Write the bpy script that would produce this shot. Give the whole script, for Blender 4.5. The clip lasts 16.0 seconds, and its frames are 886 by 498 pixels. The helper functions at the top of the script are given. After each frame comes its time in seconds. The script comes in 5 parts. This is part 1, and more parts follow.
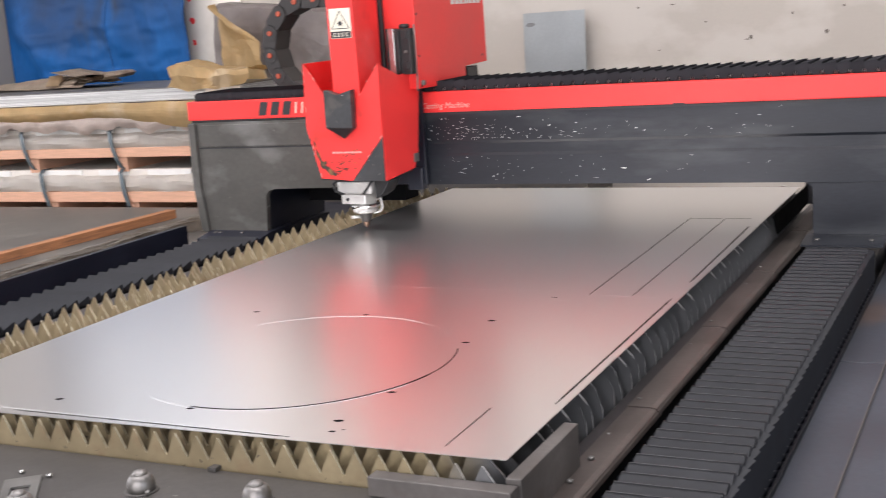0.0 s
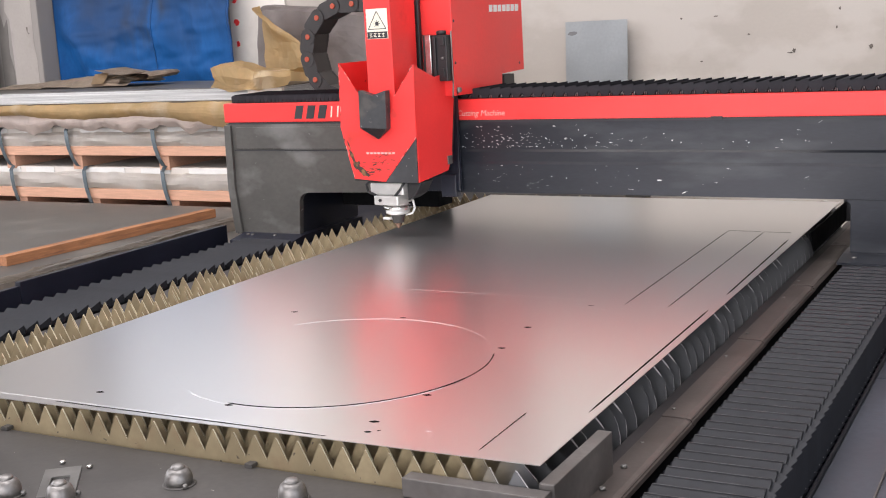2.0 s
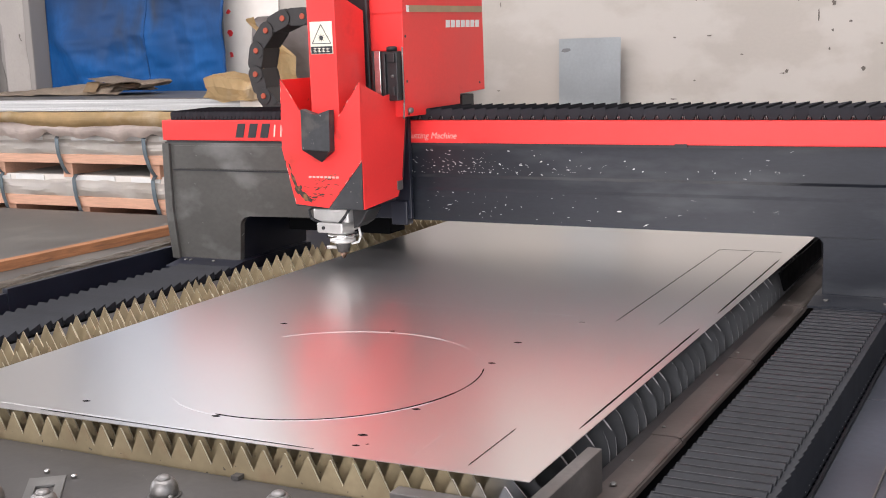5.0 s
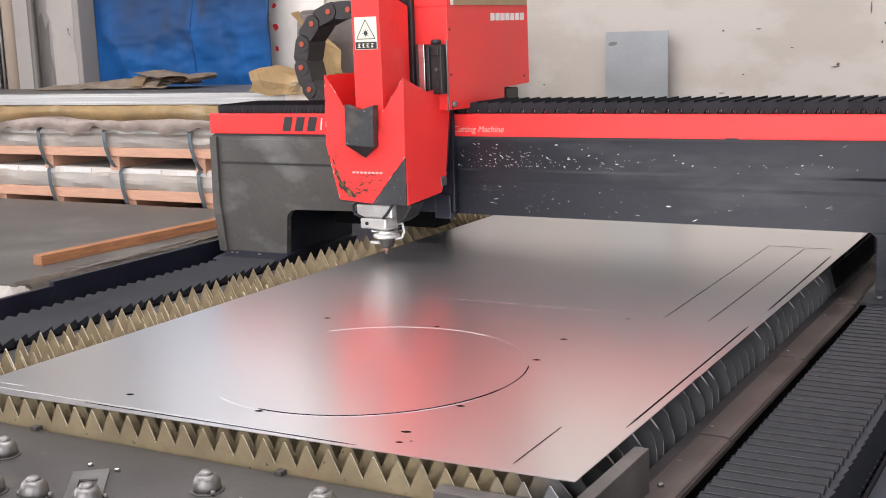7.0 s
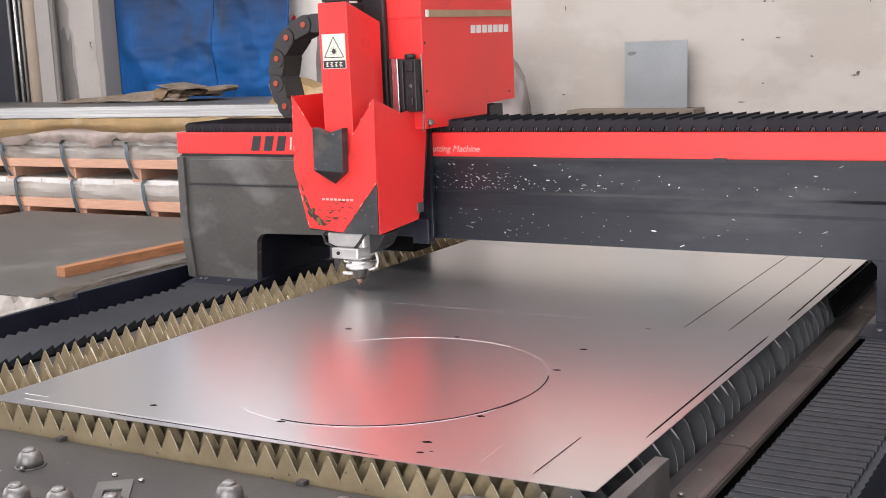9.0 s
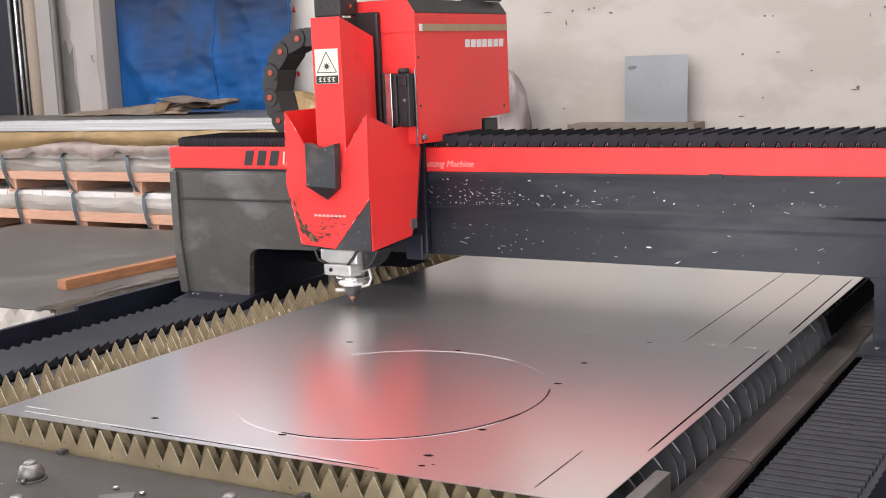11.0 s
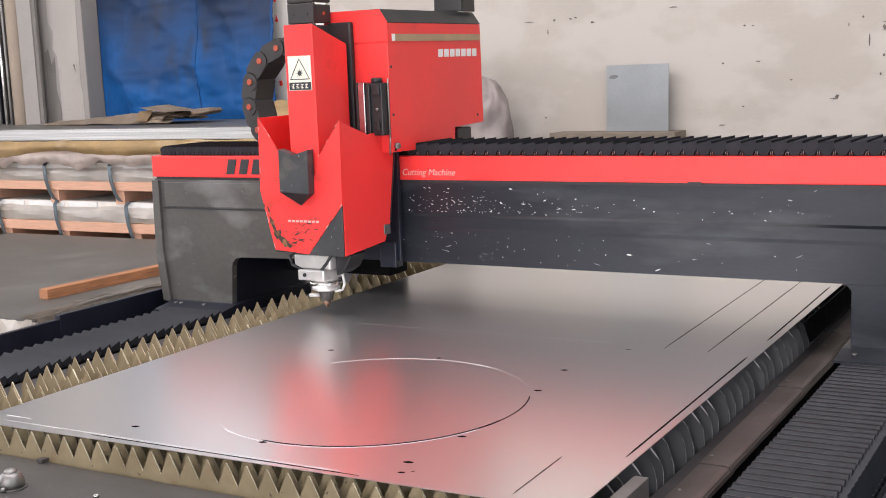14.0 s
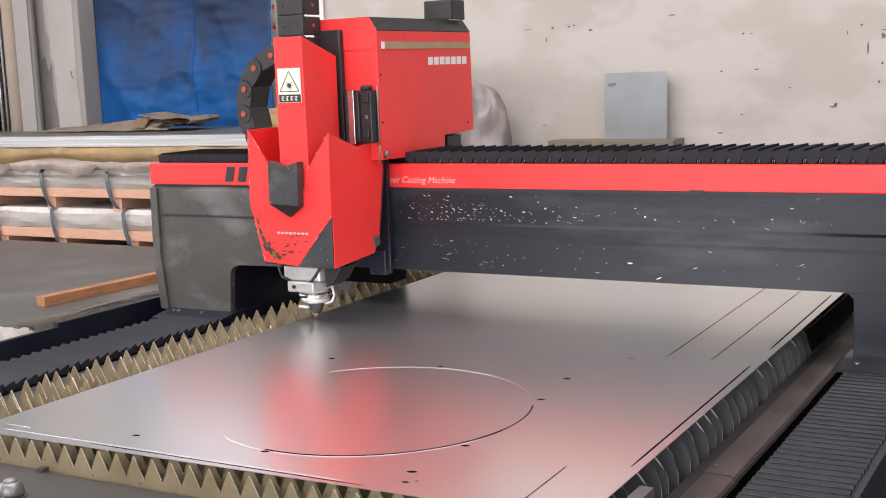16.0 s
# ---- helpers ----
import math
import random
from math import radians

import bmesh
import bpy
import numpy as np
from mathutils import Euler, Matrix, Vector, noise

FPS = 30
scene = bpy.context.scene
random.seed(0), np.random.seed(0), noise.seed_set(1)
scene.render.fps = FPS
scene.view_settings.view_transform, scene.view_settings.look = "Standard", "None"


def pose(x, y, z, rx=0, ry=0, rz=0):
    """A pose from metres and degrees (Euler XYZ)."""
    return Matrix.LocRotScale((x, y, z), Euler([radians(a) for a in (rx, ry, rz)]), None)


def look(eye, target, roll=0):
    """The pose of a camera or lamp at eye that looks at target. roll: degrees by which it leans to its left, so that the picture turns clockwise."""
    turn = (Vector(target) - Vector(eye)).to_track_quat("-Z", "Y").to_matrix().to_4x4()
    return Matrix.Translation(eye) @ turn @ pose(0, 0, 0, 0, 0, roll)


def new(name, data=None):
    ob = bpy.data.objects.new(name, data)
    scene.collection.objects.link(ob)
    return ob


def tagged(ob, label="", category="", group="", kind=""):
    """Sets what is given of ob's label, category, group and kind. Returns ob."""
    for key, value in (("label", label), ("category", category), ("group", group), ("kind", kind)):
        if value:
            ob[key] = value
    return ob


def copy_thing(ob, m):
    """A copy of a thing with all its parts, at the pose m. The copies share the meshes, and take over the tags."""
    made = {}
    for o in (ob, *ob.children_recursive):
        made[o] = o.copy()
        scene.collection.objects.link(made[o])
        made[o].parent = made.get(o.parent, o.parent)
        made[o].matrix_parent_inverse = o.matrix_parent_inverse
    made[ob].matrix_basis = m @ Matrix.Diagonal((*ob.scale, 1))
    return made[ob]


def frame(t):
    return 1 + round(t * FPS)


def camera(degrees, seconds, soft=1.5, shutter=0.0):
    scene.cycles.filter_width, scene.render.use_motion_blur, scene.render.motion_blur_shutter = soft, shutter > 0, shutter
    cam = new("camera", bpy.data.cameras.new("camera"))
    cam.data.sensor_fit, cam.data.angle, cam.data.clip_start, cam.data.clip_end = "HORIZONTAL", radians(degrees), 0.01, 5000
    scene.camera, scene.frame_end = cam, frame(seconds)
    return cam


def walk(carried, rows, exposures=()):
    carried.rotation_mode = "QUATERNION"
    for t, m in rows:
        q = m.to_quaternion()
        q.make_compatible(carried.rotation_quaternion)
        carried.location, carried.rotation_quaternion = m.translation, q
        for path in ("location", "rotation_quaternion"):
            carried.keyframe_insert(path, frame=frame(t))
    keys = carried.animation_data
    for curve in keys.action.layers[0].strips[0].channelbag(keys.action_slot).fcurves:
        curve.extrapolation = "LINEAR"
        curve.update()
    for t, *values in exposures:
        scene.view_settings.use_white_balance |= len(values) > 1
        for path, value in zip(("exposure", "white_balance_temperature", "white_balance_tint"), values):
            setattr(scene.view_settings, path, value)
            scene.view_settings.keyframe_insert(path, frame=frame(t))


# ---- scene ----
cam = camera(40.4, 16.0, soft=1.0, shutter=0.5)
PATH = [
    (0, (0.007, 0.025, 1.617), (-0.869, 1.781, 1.233), -4.3),
    (0.5, (0.0, 0.007, 1.62), (-0.952, 1.724, 1.236), -3.8),
    (1, (0.002, 0.01, 1.617), (-0.96, 1.721, 1.235), -3.3),
    (1.5, (0.005, 0.013, 1.617), (-0.941, 1.733, 1.238), -3.3),
    (2, (0.009, 0.002, 1.62), (-0.919, 1.734, 1.249), -3.1),
    (2.5, (0.011, -0.003, 1.619), (-0.899, 1.74, 1.256), -2.9),
    (3, (0.013, 0.008, 1.613), (-0.882, 1.761, 1.258), -2.6),
    (3.5, (0.013, 0.006, 1.615), (-0.876, 1.763, 1.266), -2.4),
    (6, (-0.016, 0.026, 1.614), (-0.961, 1.753, 1.262), -1.9),
    (6.5, (-0.019, 0.036, 1.613), (-0.981, 1.753, 1.258), -2.0),
    (7, (-0.018, 0.035, 1.611), (-0.995, 1.744, 1.257), -2.1),
    (7.5, (-0.012, 0.025, 1.614), (-1.001, 1.728, 1.263), -2.3),
    (8, (-0.008, 0.018, 1.617), (-1.008, 1.716, 1.272), -2.4),
    (8.5, (-0.009, 0.022, 1.617), (-1.015, 1.717, 1.277), -2.5),
    (11, (-0.01, 0.016, 1.618), (-1.018, 1.715, 1.303), -2.4),
    (11.5, (-0.009, 0.007, 1.62), (-1.02, 1.706, 1.316), -2.4),
    (12, (-0.011, 0.012, 1.619), (-1.022, 1.712, 1.321), -2.4),
    (12.5, (-0.005, 0.015, 1.619), (-1.012, 1.718, 1.323), -2.4),
    (13, (0.002, 0.011, 1.62), (-0.997, 1.718, 1.323), -2.5),
    (13.5, (0.009, 0.007, 1.619), (-0.984, 1.718, 1.319), -2.5),
    (14, (0.006, 0.008, 1.617), (-0.98, 1.722, 1.316), -2.4),
    (14.5, (0.002, 0.012, 1.618), (-0.981, 1.728, 1.315), -2.4),
    (15, (-0.002, 0.014, 1.618), (-0.983, 1.73, 1.316), -2.4),
    (15.5, (-0.011, 0.014, 1.617), (-0.991, 1.731, 1.319), -2.3),
    (16, (-0.016, 0.011, 1.617), (-0.995, 1.73, 1.328), -2.3),
]
walk(cam, [(t, look(eye, target, roll)) for t, eye, target, roll in PATH], exposures=[(0, 0.0, 6480, 16), (16, 0.0, 6480, 16)])

# ---- world and light: overcast daylight through a wide gate behind and roof lights ----
world = bpy.data.worlds.new("sky")
scene.world = world
world.use_nodes = True
wn = world.node_tree.nodes
sky = wn.new("ShaderNodeTexSky")
sky.sky_type, sky.sun_disc, sky.sun_elevation, sky.sun_rotation = "NISHITA", False, radians(48), radians(200)
sky.dust_density, sky.ozone_density = 7.0, 0.4
wn["Background"].inputs["Strength"].default_value = 0.12
world.node_tree.links.new(sky.outputs[0], wn["Background"].inputs["Color"])


def area(name, eye, target, sx, sy, watts, colour):
    data = bpy.data.lights.new(name, "AREA")
    data.shape, data.size, data.size_y, data.energy, data.color = "RECTANGLE", sx, sy, watts, colour
    ob = new(name, data)
    ob.matrix_world = look(eye, target)
    return ob


area("gate_daylight", (-1.0, -5.3, 2.5), (-1.5, 3.0, 1.2), 7.0, 4.4, 405, (0.96, 0.98, 1.0))
area("window_daylight", (-9.15, 0.6, 2.9), (0.0, 0.6, 2.2), 7.6, 3.2, 290, (0.97, 0.985, 1.0))
area("roof_light_near", (-2.5, 1.0, 5.95), (-2.5, 1.0, 0), 9.0, 1.6, 330, (1.0, 0.985, 0.96))
area("roof_light_far", (-2.5, 4.6, 5.95), (-2.5, 4.6, 0), 9.0, 1.2, 135, (1.0, 0.985, 0.96))
# Unseen side opening, added to light the right-hand pleats and slat ends.
area("side_window_daylight", (5.95, -2.8, 2.5), (0.0, -2.0, 1.5), 4.2, 2.4, 155, (0.86, 0.93, 1.0))


# ---- materials ----
def mat(name, colour, rough=0.5, metal=0.0, vary=0.15, scale=6.0, bump=0.0, fine=60.0, stain=None, stain_at=0.6, stain_scale=3.0,
        specks=None, specks_at=0.72, specks_scale=60.0, stretch=(1, 1, 1), per_object=0.0, aniso=0.0, per_island=False, coat=0.0, spec=0.5):
    m = bpy.data.materials.new(name)
    m.use_nodes = True
    nt = m.node_tree
    n, l = nt.nodes, nt.links
    b = n["Principled BSDF"]
    co = n.new("ShaderNodeTexCoord")
    mp = n.new("ShaderNodeMapping")
    mp.inputs["Scale"].default_value = stretch
    l.new(co.outputs["Object"], mp.inputs[0])

    def noise_node(s, detail=5.0):
        x = n.new("ShaderNodeTexNoise")
        x.inputs["Scale"].default_value, x.inputs["Detail"].default_value = s, detail
        l.new(mp.outputs[0], x.inputs["Vector"])
        return x.outputs["Fac"]

    def ramp(fac, a, b_, lo=0.0, hi=1.0):
        x = n.new("ShaderNodeMapRange")
        x.inputs[1].default_value, x.inputs[2].default_value, x.inputs[3].default_value, x.inputs[4].default_value = a, b_, lo, hi
        l.new(fac, x.inputs[0])
        return x.outputs[0]

    def mix(fac, c1, c2):
        x = n.new("ShaderNodeMix")
        x.data_type = "RGBA"
        if isinstance(fac, float):
            x.inputs[0].default_value = fac
        else:
            l.new(fac, x.inputs[0])
        for slot, c in ((6, c1), (7, c2)):
            if isinstance(c, tuple):
                x.inputs[slot].default_value = (*c, 1)
            else:
                l.new(c, x.inputs[slot])
        return x.outputs[2]

    dark = tuple(c * (1 - vary) for c in colour)
    light = tuple(min(1, c * (1 + vary)) for c in colour)
    big, small = noise_node(scale), noise_node(fine, 3.0)
    col = mix(ramp(big, 0.3, 0.7), dark, light)
    col = mix(ramp(small, 0.35, 0.65, 0, 0.35), col, tuple(c * (1 - vary * 1.2) for c in colour))
    if per_object or per_island:
        src = n.new("ShaderNodeNewGeometry").outputs["Random Per Island"] if per_island else n.new("ShaderNodeObjectInfo").outputs["Random"]
        col = mix(ramp(src, 0, 1, 0, per_object or 0.3), col, tuple(c * 0.45 for c in colour))
    if stain:
        col = mix(ramp(noise_node(stain_scale, 8.0), stain_at, stain_at + 0.12, 0, 0.8), col, stain)
    if specks:
        col = mix(ramp(noise_node(specks_scale, 2.0), specks_at, specks_at + 0.03), col, specks)
    l.new(col, b.inputs["Base Color"])
    l.new(ramp(big, 0.3, 0.7, rough * 0.85, min(1, rough * 1.15)), b.inputs["Roughness"])
    b.inputs["Metallic"].default_value = metal
    b.inputs["Anisotropic"].default_value = aniso
    b.inputs["Coat Weight"].default_value = coat
    b.inputs["Specular IOR Level"].default_value = spec
    if bump:
        x = n.new("ShaderNodeBump")
        x.inputs["Strength"].default_value, x.inputs["Distance"].default_value = 0.6, bump
        l.new(small, x.inputs["Height"])
        l.new(x.outputs[0], b.inputs["Normal"])
    return m


def slat_mat(name, gold, grey):
    """Heat-tinted gold steel; the ends on one side are grey."""
    m = mat(name, gold, 0.46, 0.3, 0.25, 9, bump=0.0006, stain=(0.26, 0.19, 0.115), stain_at=0.55, stain_scale=14, specks=(0.10, 0.08, 0.06), specks_at=0.70, specks_scale=70, per_object=0.5)
    n, l = m.node_tree.nodes, m.node_tree.links
    b = n["Principled BSDF"]
    old = b.inputs["Base Color"].links[0].from_socket
    co, sep, add, mr, mx, nz = (n.new("ShaderNode" + k) for k in ("TexCoord", "SeparateXYZ", "Math", "MapRange", "Mix", "TexNoise"))
    nz.inputs["Scale"].default_value = 14
    l.new(co.outputs["Object"], sep.inputs[0])
    l.new(co.outputs["Object"], nz.inputs["Vector"])
    add.operation = "MULTIPLY_ADD"
    l.new(nz.outputs["Fac"], add.inputs[0])
    add.inputs[1].default_value = 0.12
    l.new(sep.outputs["X"], add.inputs[2])
    l.new(add.outputs[0], mr.inputs[0])
    mr.inputs[1].default_value, mr.inputs[2].default_value = -0.90, -0.79
    mx.data_type = "RGBA"
    l.new(mr.outputs[0], mx.inputs[0])
    l.new(old, mx.inputs[6])
    mx.inputs[7].default_value = (*grey, 1)
    l.new(mx.outputs[2], b.inputs["Base Color"])
    return m


def sheet_mat():
    m = bpy.data.materials.new("bare_steel_sheet")
    m.use_nodes = True
    b = m.node_tree.nodes["Principled BSDF"]
    b.inputs["Base Color"].default_value, b.inputs["Metallic"].default_value = (0.87, 0.865, 0.86, 1), 0.94
    b.inputs["Roughness"].default_value = 0.275
    return m


def tarp_mat():
    """Blue tarpaulin that turns darker and greyer higher up, along a noisy border."""
    m = mat("blue_tarpaulin", (0.007, 0.092, 0.30), 0.6, 0, 0.25, 2.5, bump=0.0006, fine=30, stain=(0.03, 0.045, 0.075), stain_at=0.57, stain_scale=2.2, stretch=(1.6, 1, 0.6), spec=0.2)
    n, l = m.node_tree.nodes, m.node_tree.links
    b = n["Principled BSDF"]
    old = b.inputs["Base Color"].links[0].from_socket
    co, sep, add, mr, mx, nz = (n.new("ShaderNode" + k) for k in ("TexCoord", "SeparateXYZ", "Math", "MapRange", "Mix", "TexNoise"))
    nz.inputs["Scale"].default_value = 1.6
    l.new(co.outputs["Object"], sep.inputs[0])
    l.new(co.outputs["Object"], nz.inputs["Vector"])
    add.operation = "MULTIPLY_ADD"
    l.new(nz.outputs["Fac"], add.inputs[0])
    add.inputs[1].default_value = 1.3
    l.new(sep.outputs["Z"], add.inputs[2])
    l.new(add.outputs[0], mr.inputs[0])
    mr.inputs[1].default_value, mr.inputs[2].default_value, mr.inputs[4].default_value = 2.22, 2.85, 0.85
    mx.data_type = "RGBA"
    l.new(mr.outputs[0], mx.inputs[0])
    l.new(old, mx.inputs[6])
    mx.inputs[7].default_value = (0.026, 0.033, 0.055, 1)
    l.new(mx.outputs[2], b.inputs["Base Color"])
    return m


M = dict(
    sheet=sheet_mat(),
    cut=mat("laser_cut_line", (0.004, 0.004, 0.005), 0.9, spec=0.1),
    scribe=mat("bright_cut_edge", (0.72, 0.72, 0.73), 0.4, 0.3, 0.02),
    red=mat("red_enamel", (0.88, 0.045, 0.042), 0.38, 0, 0.06, 5, fine=90, stain=(0.62, 0.03, 0.03), stain_at=0.64, stain_scale=6),
    red_worn=mat("worn_red_enamel", (0.88, 0.045, 0.042), 0.4, 0, 0.07, 5, fine=90, stain=(0.50, 0.04, 0.03), stain_at=0.58, stain_scale=11),
    beam=mat("charcoal_enamel", (0.022, 0.025, 0.033), 0.34, 0, 0.3, 2.2, bump=0.0005, stain=(0.058, 0.063, 0.070), stain_at=0.52, stain_scale=2.6, stretch=(0.6, 1, 2.2), specks=(0.11, 0.115, 0.12), specks_at=0.74, specks_scale=30, spec=0.36),
    leg=mat("grey_enamel", (0.085, 0.083, 0.077), 0.36, 0, 0.25, 3, bump=0.0006, stain=(0.19, 0.19, 0.185), stain_at=0.52, stain_scale=4.2, stretch=(0.8, 1, 1.2), specks=(0.28, 0.28, 0.27), specks_at=0.74, specks_scale=40),
    tray=mat("blue_grey_tray_enamel", (0.062, 0.070, 0.090), 0.45, 0, 0.22, 3, bump=0.0004, stain=(0.11, 0.078, 0.066), stain_at=0.58, stain_scale=2.4),
    stop=mat("worn_bare_steel_bar", (0.15, 0.138, 0.132), 0.5, 0.4, 0.25, 9, bump=0.0005, stain=(0.12, 0.10, 0.09), stain_at=0.55, stain_scale=12),
    trough=mat("black_dust_brush", (0.008, 0.008, 0.009), 0.85, 0, 0.3, 20, spec=0.1),
    navy=mat("navy_enamel", (0.011, 0.013, 0.024), 0.4, 0, 0.25, 4, stain=(0.03, 0.032, 0.04), stain_at=0.62),
    fold_cloth=mat("matt_black_fold_cloth", (0.042, 0.042, 0.048), 0.8, 0, 0.25, 7, bump=0.0005, specks=(0.16, 0.15, 0.15), specks_at=0.77, specks_scale=50, per_object=0.4, spec=0.0),
    stain_grey=mat("dull_grey_stain", (0.20, 0.205, 0.21), 0.6, 0.2, 0.15, 30),
    # Pale rim colour stands in for light along the fold ridges.
    fold_rim=mat("scuffed_fold_rim", (0.085, 0.087, 0.095), 0.5, 0, 0.4, 14, fine=120, stain=(0.03, 0.03, 0.034), stain_at=0.5, stain_scale=20, per_object=0.6),
    stay=mat("bright_wire", (0.55, 0.53, 0.51), 0.4, 0.5),
    black=mat("black_plastic", (0.02, 0.02, 0.022), 0.45, 0, 0.2, 8),
    bellow=mat("grey_black_bellows_cloth", (0.019, 0.021, 0.0265), 0.42, 0, 0.25, 7, bump=0.0005, stain=(0.055, 0.056, 0.06), stain_at=0.60, stain_scale=5, specks=(0.3, 0.3, 0.3), specks_at=0.78, specks_scale=50, per_object=0.4, spec=0.31),
    chain=mat("dark_chain_plastic", (0.030, 0.0285, 0.029), 0.5, 0, 0.2, 9),
    orange=mat("orange_pin", (0.42, 0.075, 0.035), 0.55),
    slat=slat_mat("heat_tinted_slat_steel", (0.43, 0.345, 0.21), (0.165, 0.168, 0.176)),
    # Cut edges painted paler than the faces, for the light they catch.
    slat_edge=slat_mat("bright_slat_cut_edge", (0.85, 0.76, 0.56), (0.55, 0.55, 0.55)),
    skirt=mat("pinkish_packing_film", (0.74, 0.64, 0.585), 0.42, 0, 0.15, 5, bump=0.002, fine=18, stain=(0.54, 0.44, 0.385), stain_at=0.57, stain_scale=5),
    plaster_dark=mat("bare_grey_plaster", (0.19, 0.178, 0.165), 0.9, 0, 0.15, 6, bump=0.001),
    plaster_pale=mat("pale_smoothed_plaster", (0.385, 0.357, 0.332), 0.85, 0, 0.08, 3, bump=0.001, stain=(0.28, 0.26, 0.24), stain_at=0.56, stain_scale=4),
    wedge_=mat("worn_grey_enamel", (0.04, 0.042, 0.046), 0.42, 0, 0.3, 9, bump=0.0004, stain=(0.085, 0.08, 0.074), stain_at=0.55, stain_scale=16, specks=(0.34, 0.32, 0.3), specks_at=0.72, specks_scale=90),
    frost=mat("frosted_window_glass", (0.70, 0.745, 0.79), 0.5, 0, 0.03, 4),
    label_=mat("white_paper_label", (0.80, 0.80, 0.78), 0.6, 0, 0.05, 9),
    frame_=mat("dusty_dark_steel", (0.085, 0.080, 0.076), 0.5, 0.3, 0.2, 5, bump=0.0005, stain=(0.15, 0.13, 0.11), stain_at=0.62, stain_scale=4, specks=(0.4, 0.38, 0.35), specks_at=0.77, specks_scale=90),
    cover=mat("brown_grey_cover_steel", (0.138, 0.116, 0.108), 0.42, 0.4, 0.2, 4, bump=0.0004, stain=(0.10, 0.082, 0.075), stain_at=0.55, stain_scale=6, per_object=0.35),
    steel=mat("machined_steel", (0.74, 0.73, 0.71), 0.42, 0.6, 0.1, 20),
    chrome=mat("polished_steel", (0.58, 0.58, 0.57), 0.22, 1.0, 0.2, 40),
    brass=mat("copper_nozzle", (0.30, 0.19, 0.14), 0.4, 1.0, 0.1, 20),
    dull=mat("dull_steel", (0.24, 0.235, 0.225), 0.42, 0.7, 0.2, 14),
    strip=mat("oily_dark_steel", (0.058, 0.053, 0.055), 0.5, 0.3, 0.25, 6, stain=(0.035, 0.032, 0.032), stain_at=0.6),
    film=mat("brown_wrapping_film", (0.22, 0.185, 0.15), 0.45, 0.0, 0.3, 7, bump=0.003, fine=20, stain=(0.4, 0.36, 0.31), stain_at=0.58, stain_scale=9),
    scorch=mat("burnt_paint", (0.055, 0.035, 0.025), 0.7, 0, 0.4, 60, stain=(0.30, 0.15, 0.06), stain_at=0.54, stain_scale=60),
    fade=mat("faded_pink_print", (0.80, 0.42, 0.38), 0.5, 0, 0.2, 80),
    board2=mat("weathered_board", (0.20, 0.165, 0.13), 0.7, 0, 0.25, 9, stretch=(1, 5, 5)),
    chip=mat("dark_wall_chip", (0.15, 0.13, 0.115), 0.9, 0, 0.3, 30),
    ballsteel=mat("satin_ball_steel", (0.27, 0.26, 0.25), 0.45, 0.85, 0.35, 50),
    faint=mat("faint_scored_line", (0.84, 0.84, 0.84), 0.5, 0.7, 0.02),
    white=mat("white_print", (0.82, 0.82, 0.80), 0.5, 0, 0.05, 20),
    cream=mat("cream_sticker", (0.78, 0.74, 0.62), 0.5, 0, 0.05, 20),
    ink=mat("dark_print", (0.03, 0.03, 0.035), 0.5),
    tan=mat("tan_tape", (0.42, 0.30, 0.18), 0.6, 0, 0.15, 10),
    wall=mat("limewashed_concrete", (0.475, 0.44, 0.40), 0.88, 0, 0.07, 1.3, bump=0.0008, fine=40, stain=(0.535, 0.505, 0.47), stain_at=0.47, stain_scale=2.6, stretch=(1, 1, 1.6)),
    floor=mat("concrete_floor", (0.26, 0.25, 0.24), 0.7, 0, 0.12, 1.5, bump=0.001, stain=(0.16, 0.15, 0.14), stain_at=0.55),
    ceiling=mat("grey_roof_panel", (0.5, 0.5, 0.5), 0.7, 0, 0.05, 1),
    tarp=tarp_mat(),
    tarp_hem=mat("doubled_blue_tarpaulin", (0.006, 0.066, 0.22), 0.55, 0, 0.2, 6, spec=0.3),
    wood=mat("orange_brown_timber", (0.42, 0.185, 0.085), 0.6, 0, 0.25, 8, bump=0.0008, stretch=(12, 1, 12), stain=(0.22, 0.10, 0.06), stain_at=0.58, stain_scale=5),
    skid=mat("pink_softwood", (0.66, 0.38, 0.26), 0.65, 0, 0.12, 8, bump=0.0006, stretch=(1, 12, 12)),
    wrap=mat("silvery_wrapping_film", (0.76, 0.72, 0.67), 0.34, 0.0, 0.08, 5, bump=0.002, fine=16, stain=(0.66, 0.60, 0.53), stain_at=0.55, stain_scale=3),
    kraft=mat("kraft_paper", (0.60, 0.43, 0.22), 0.65, 0, 0.15, 5, bump=0.002, fine=18, stain=(0.70, 0.58, 0.40), stain_at=0.56, stain_scale=4),
    foil=mat("galvanised_sheet_edges", (0.46, 0.47, 0.47), 0.36, 0.5, 0.5, 3, fine=6, stretch=(0.5, 2, 300), stain=(0.72, 0.72, 0.71), stain_at=0.52, stain_scale=1.2),
    dark_sheet=mat("mill_scale_steel", (0.17, 0.165, 0.155), 0.5, 0.5, 0.15, 2, stain=(0.24, 0.23, 0.21), stain_at=0.55, stain_scale=2),
    strap=mat("steel_strapping", (0.12, 0.15, 0.17), 0.4, 0.6, 0.1, 10),
    board=mat("pale_fibre_board", (0.34, 0.32, 0.30), 0.8, 0, 0.1, 2, bump=0.001, stain=(0.28, 0.265, 0.25), stain_at=0.55, stain_scale=2),
    card=mat("card_tube", (0.34, 0.275, 0.215), 0.75, 0, 0.1, 5),
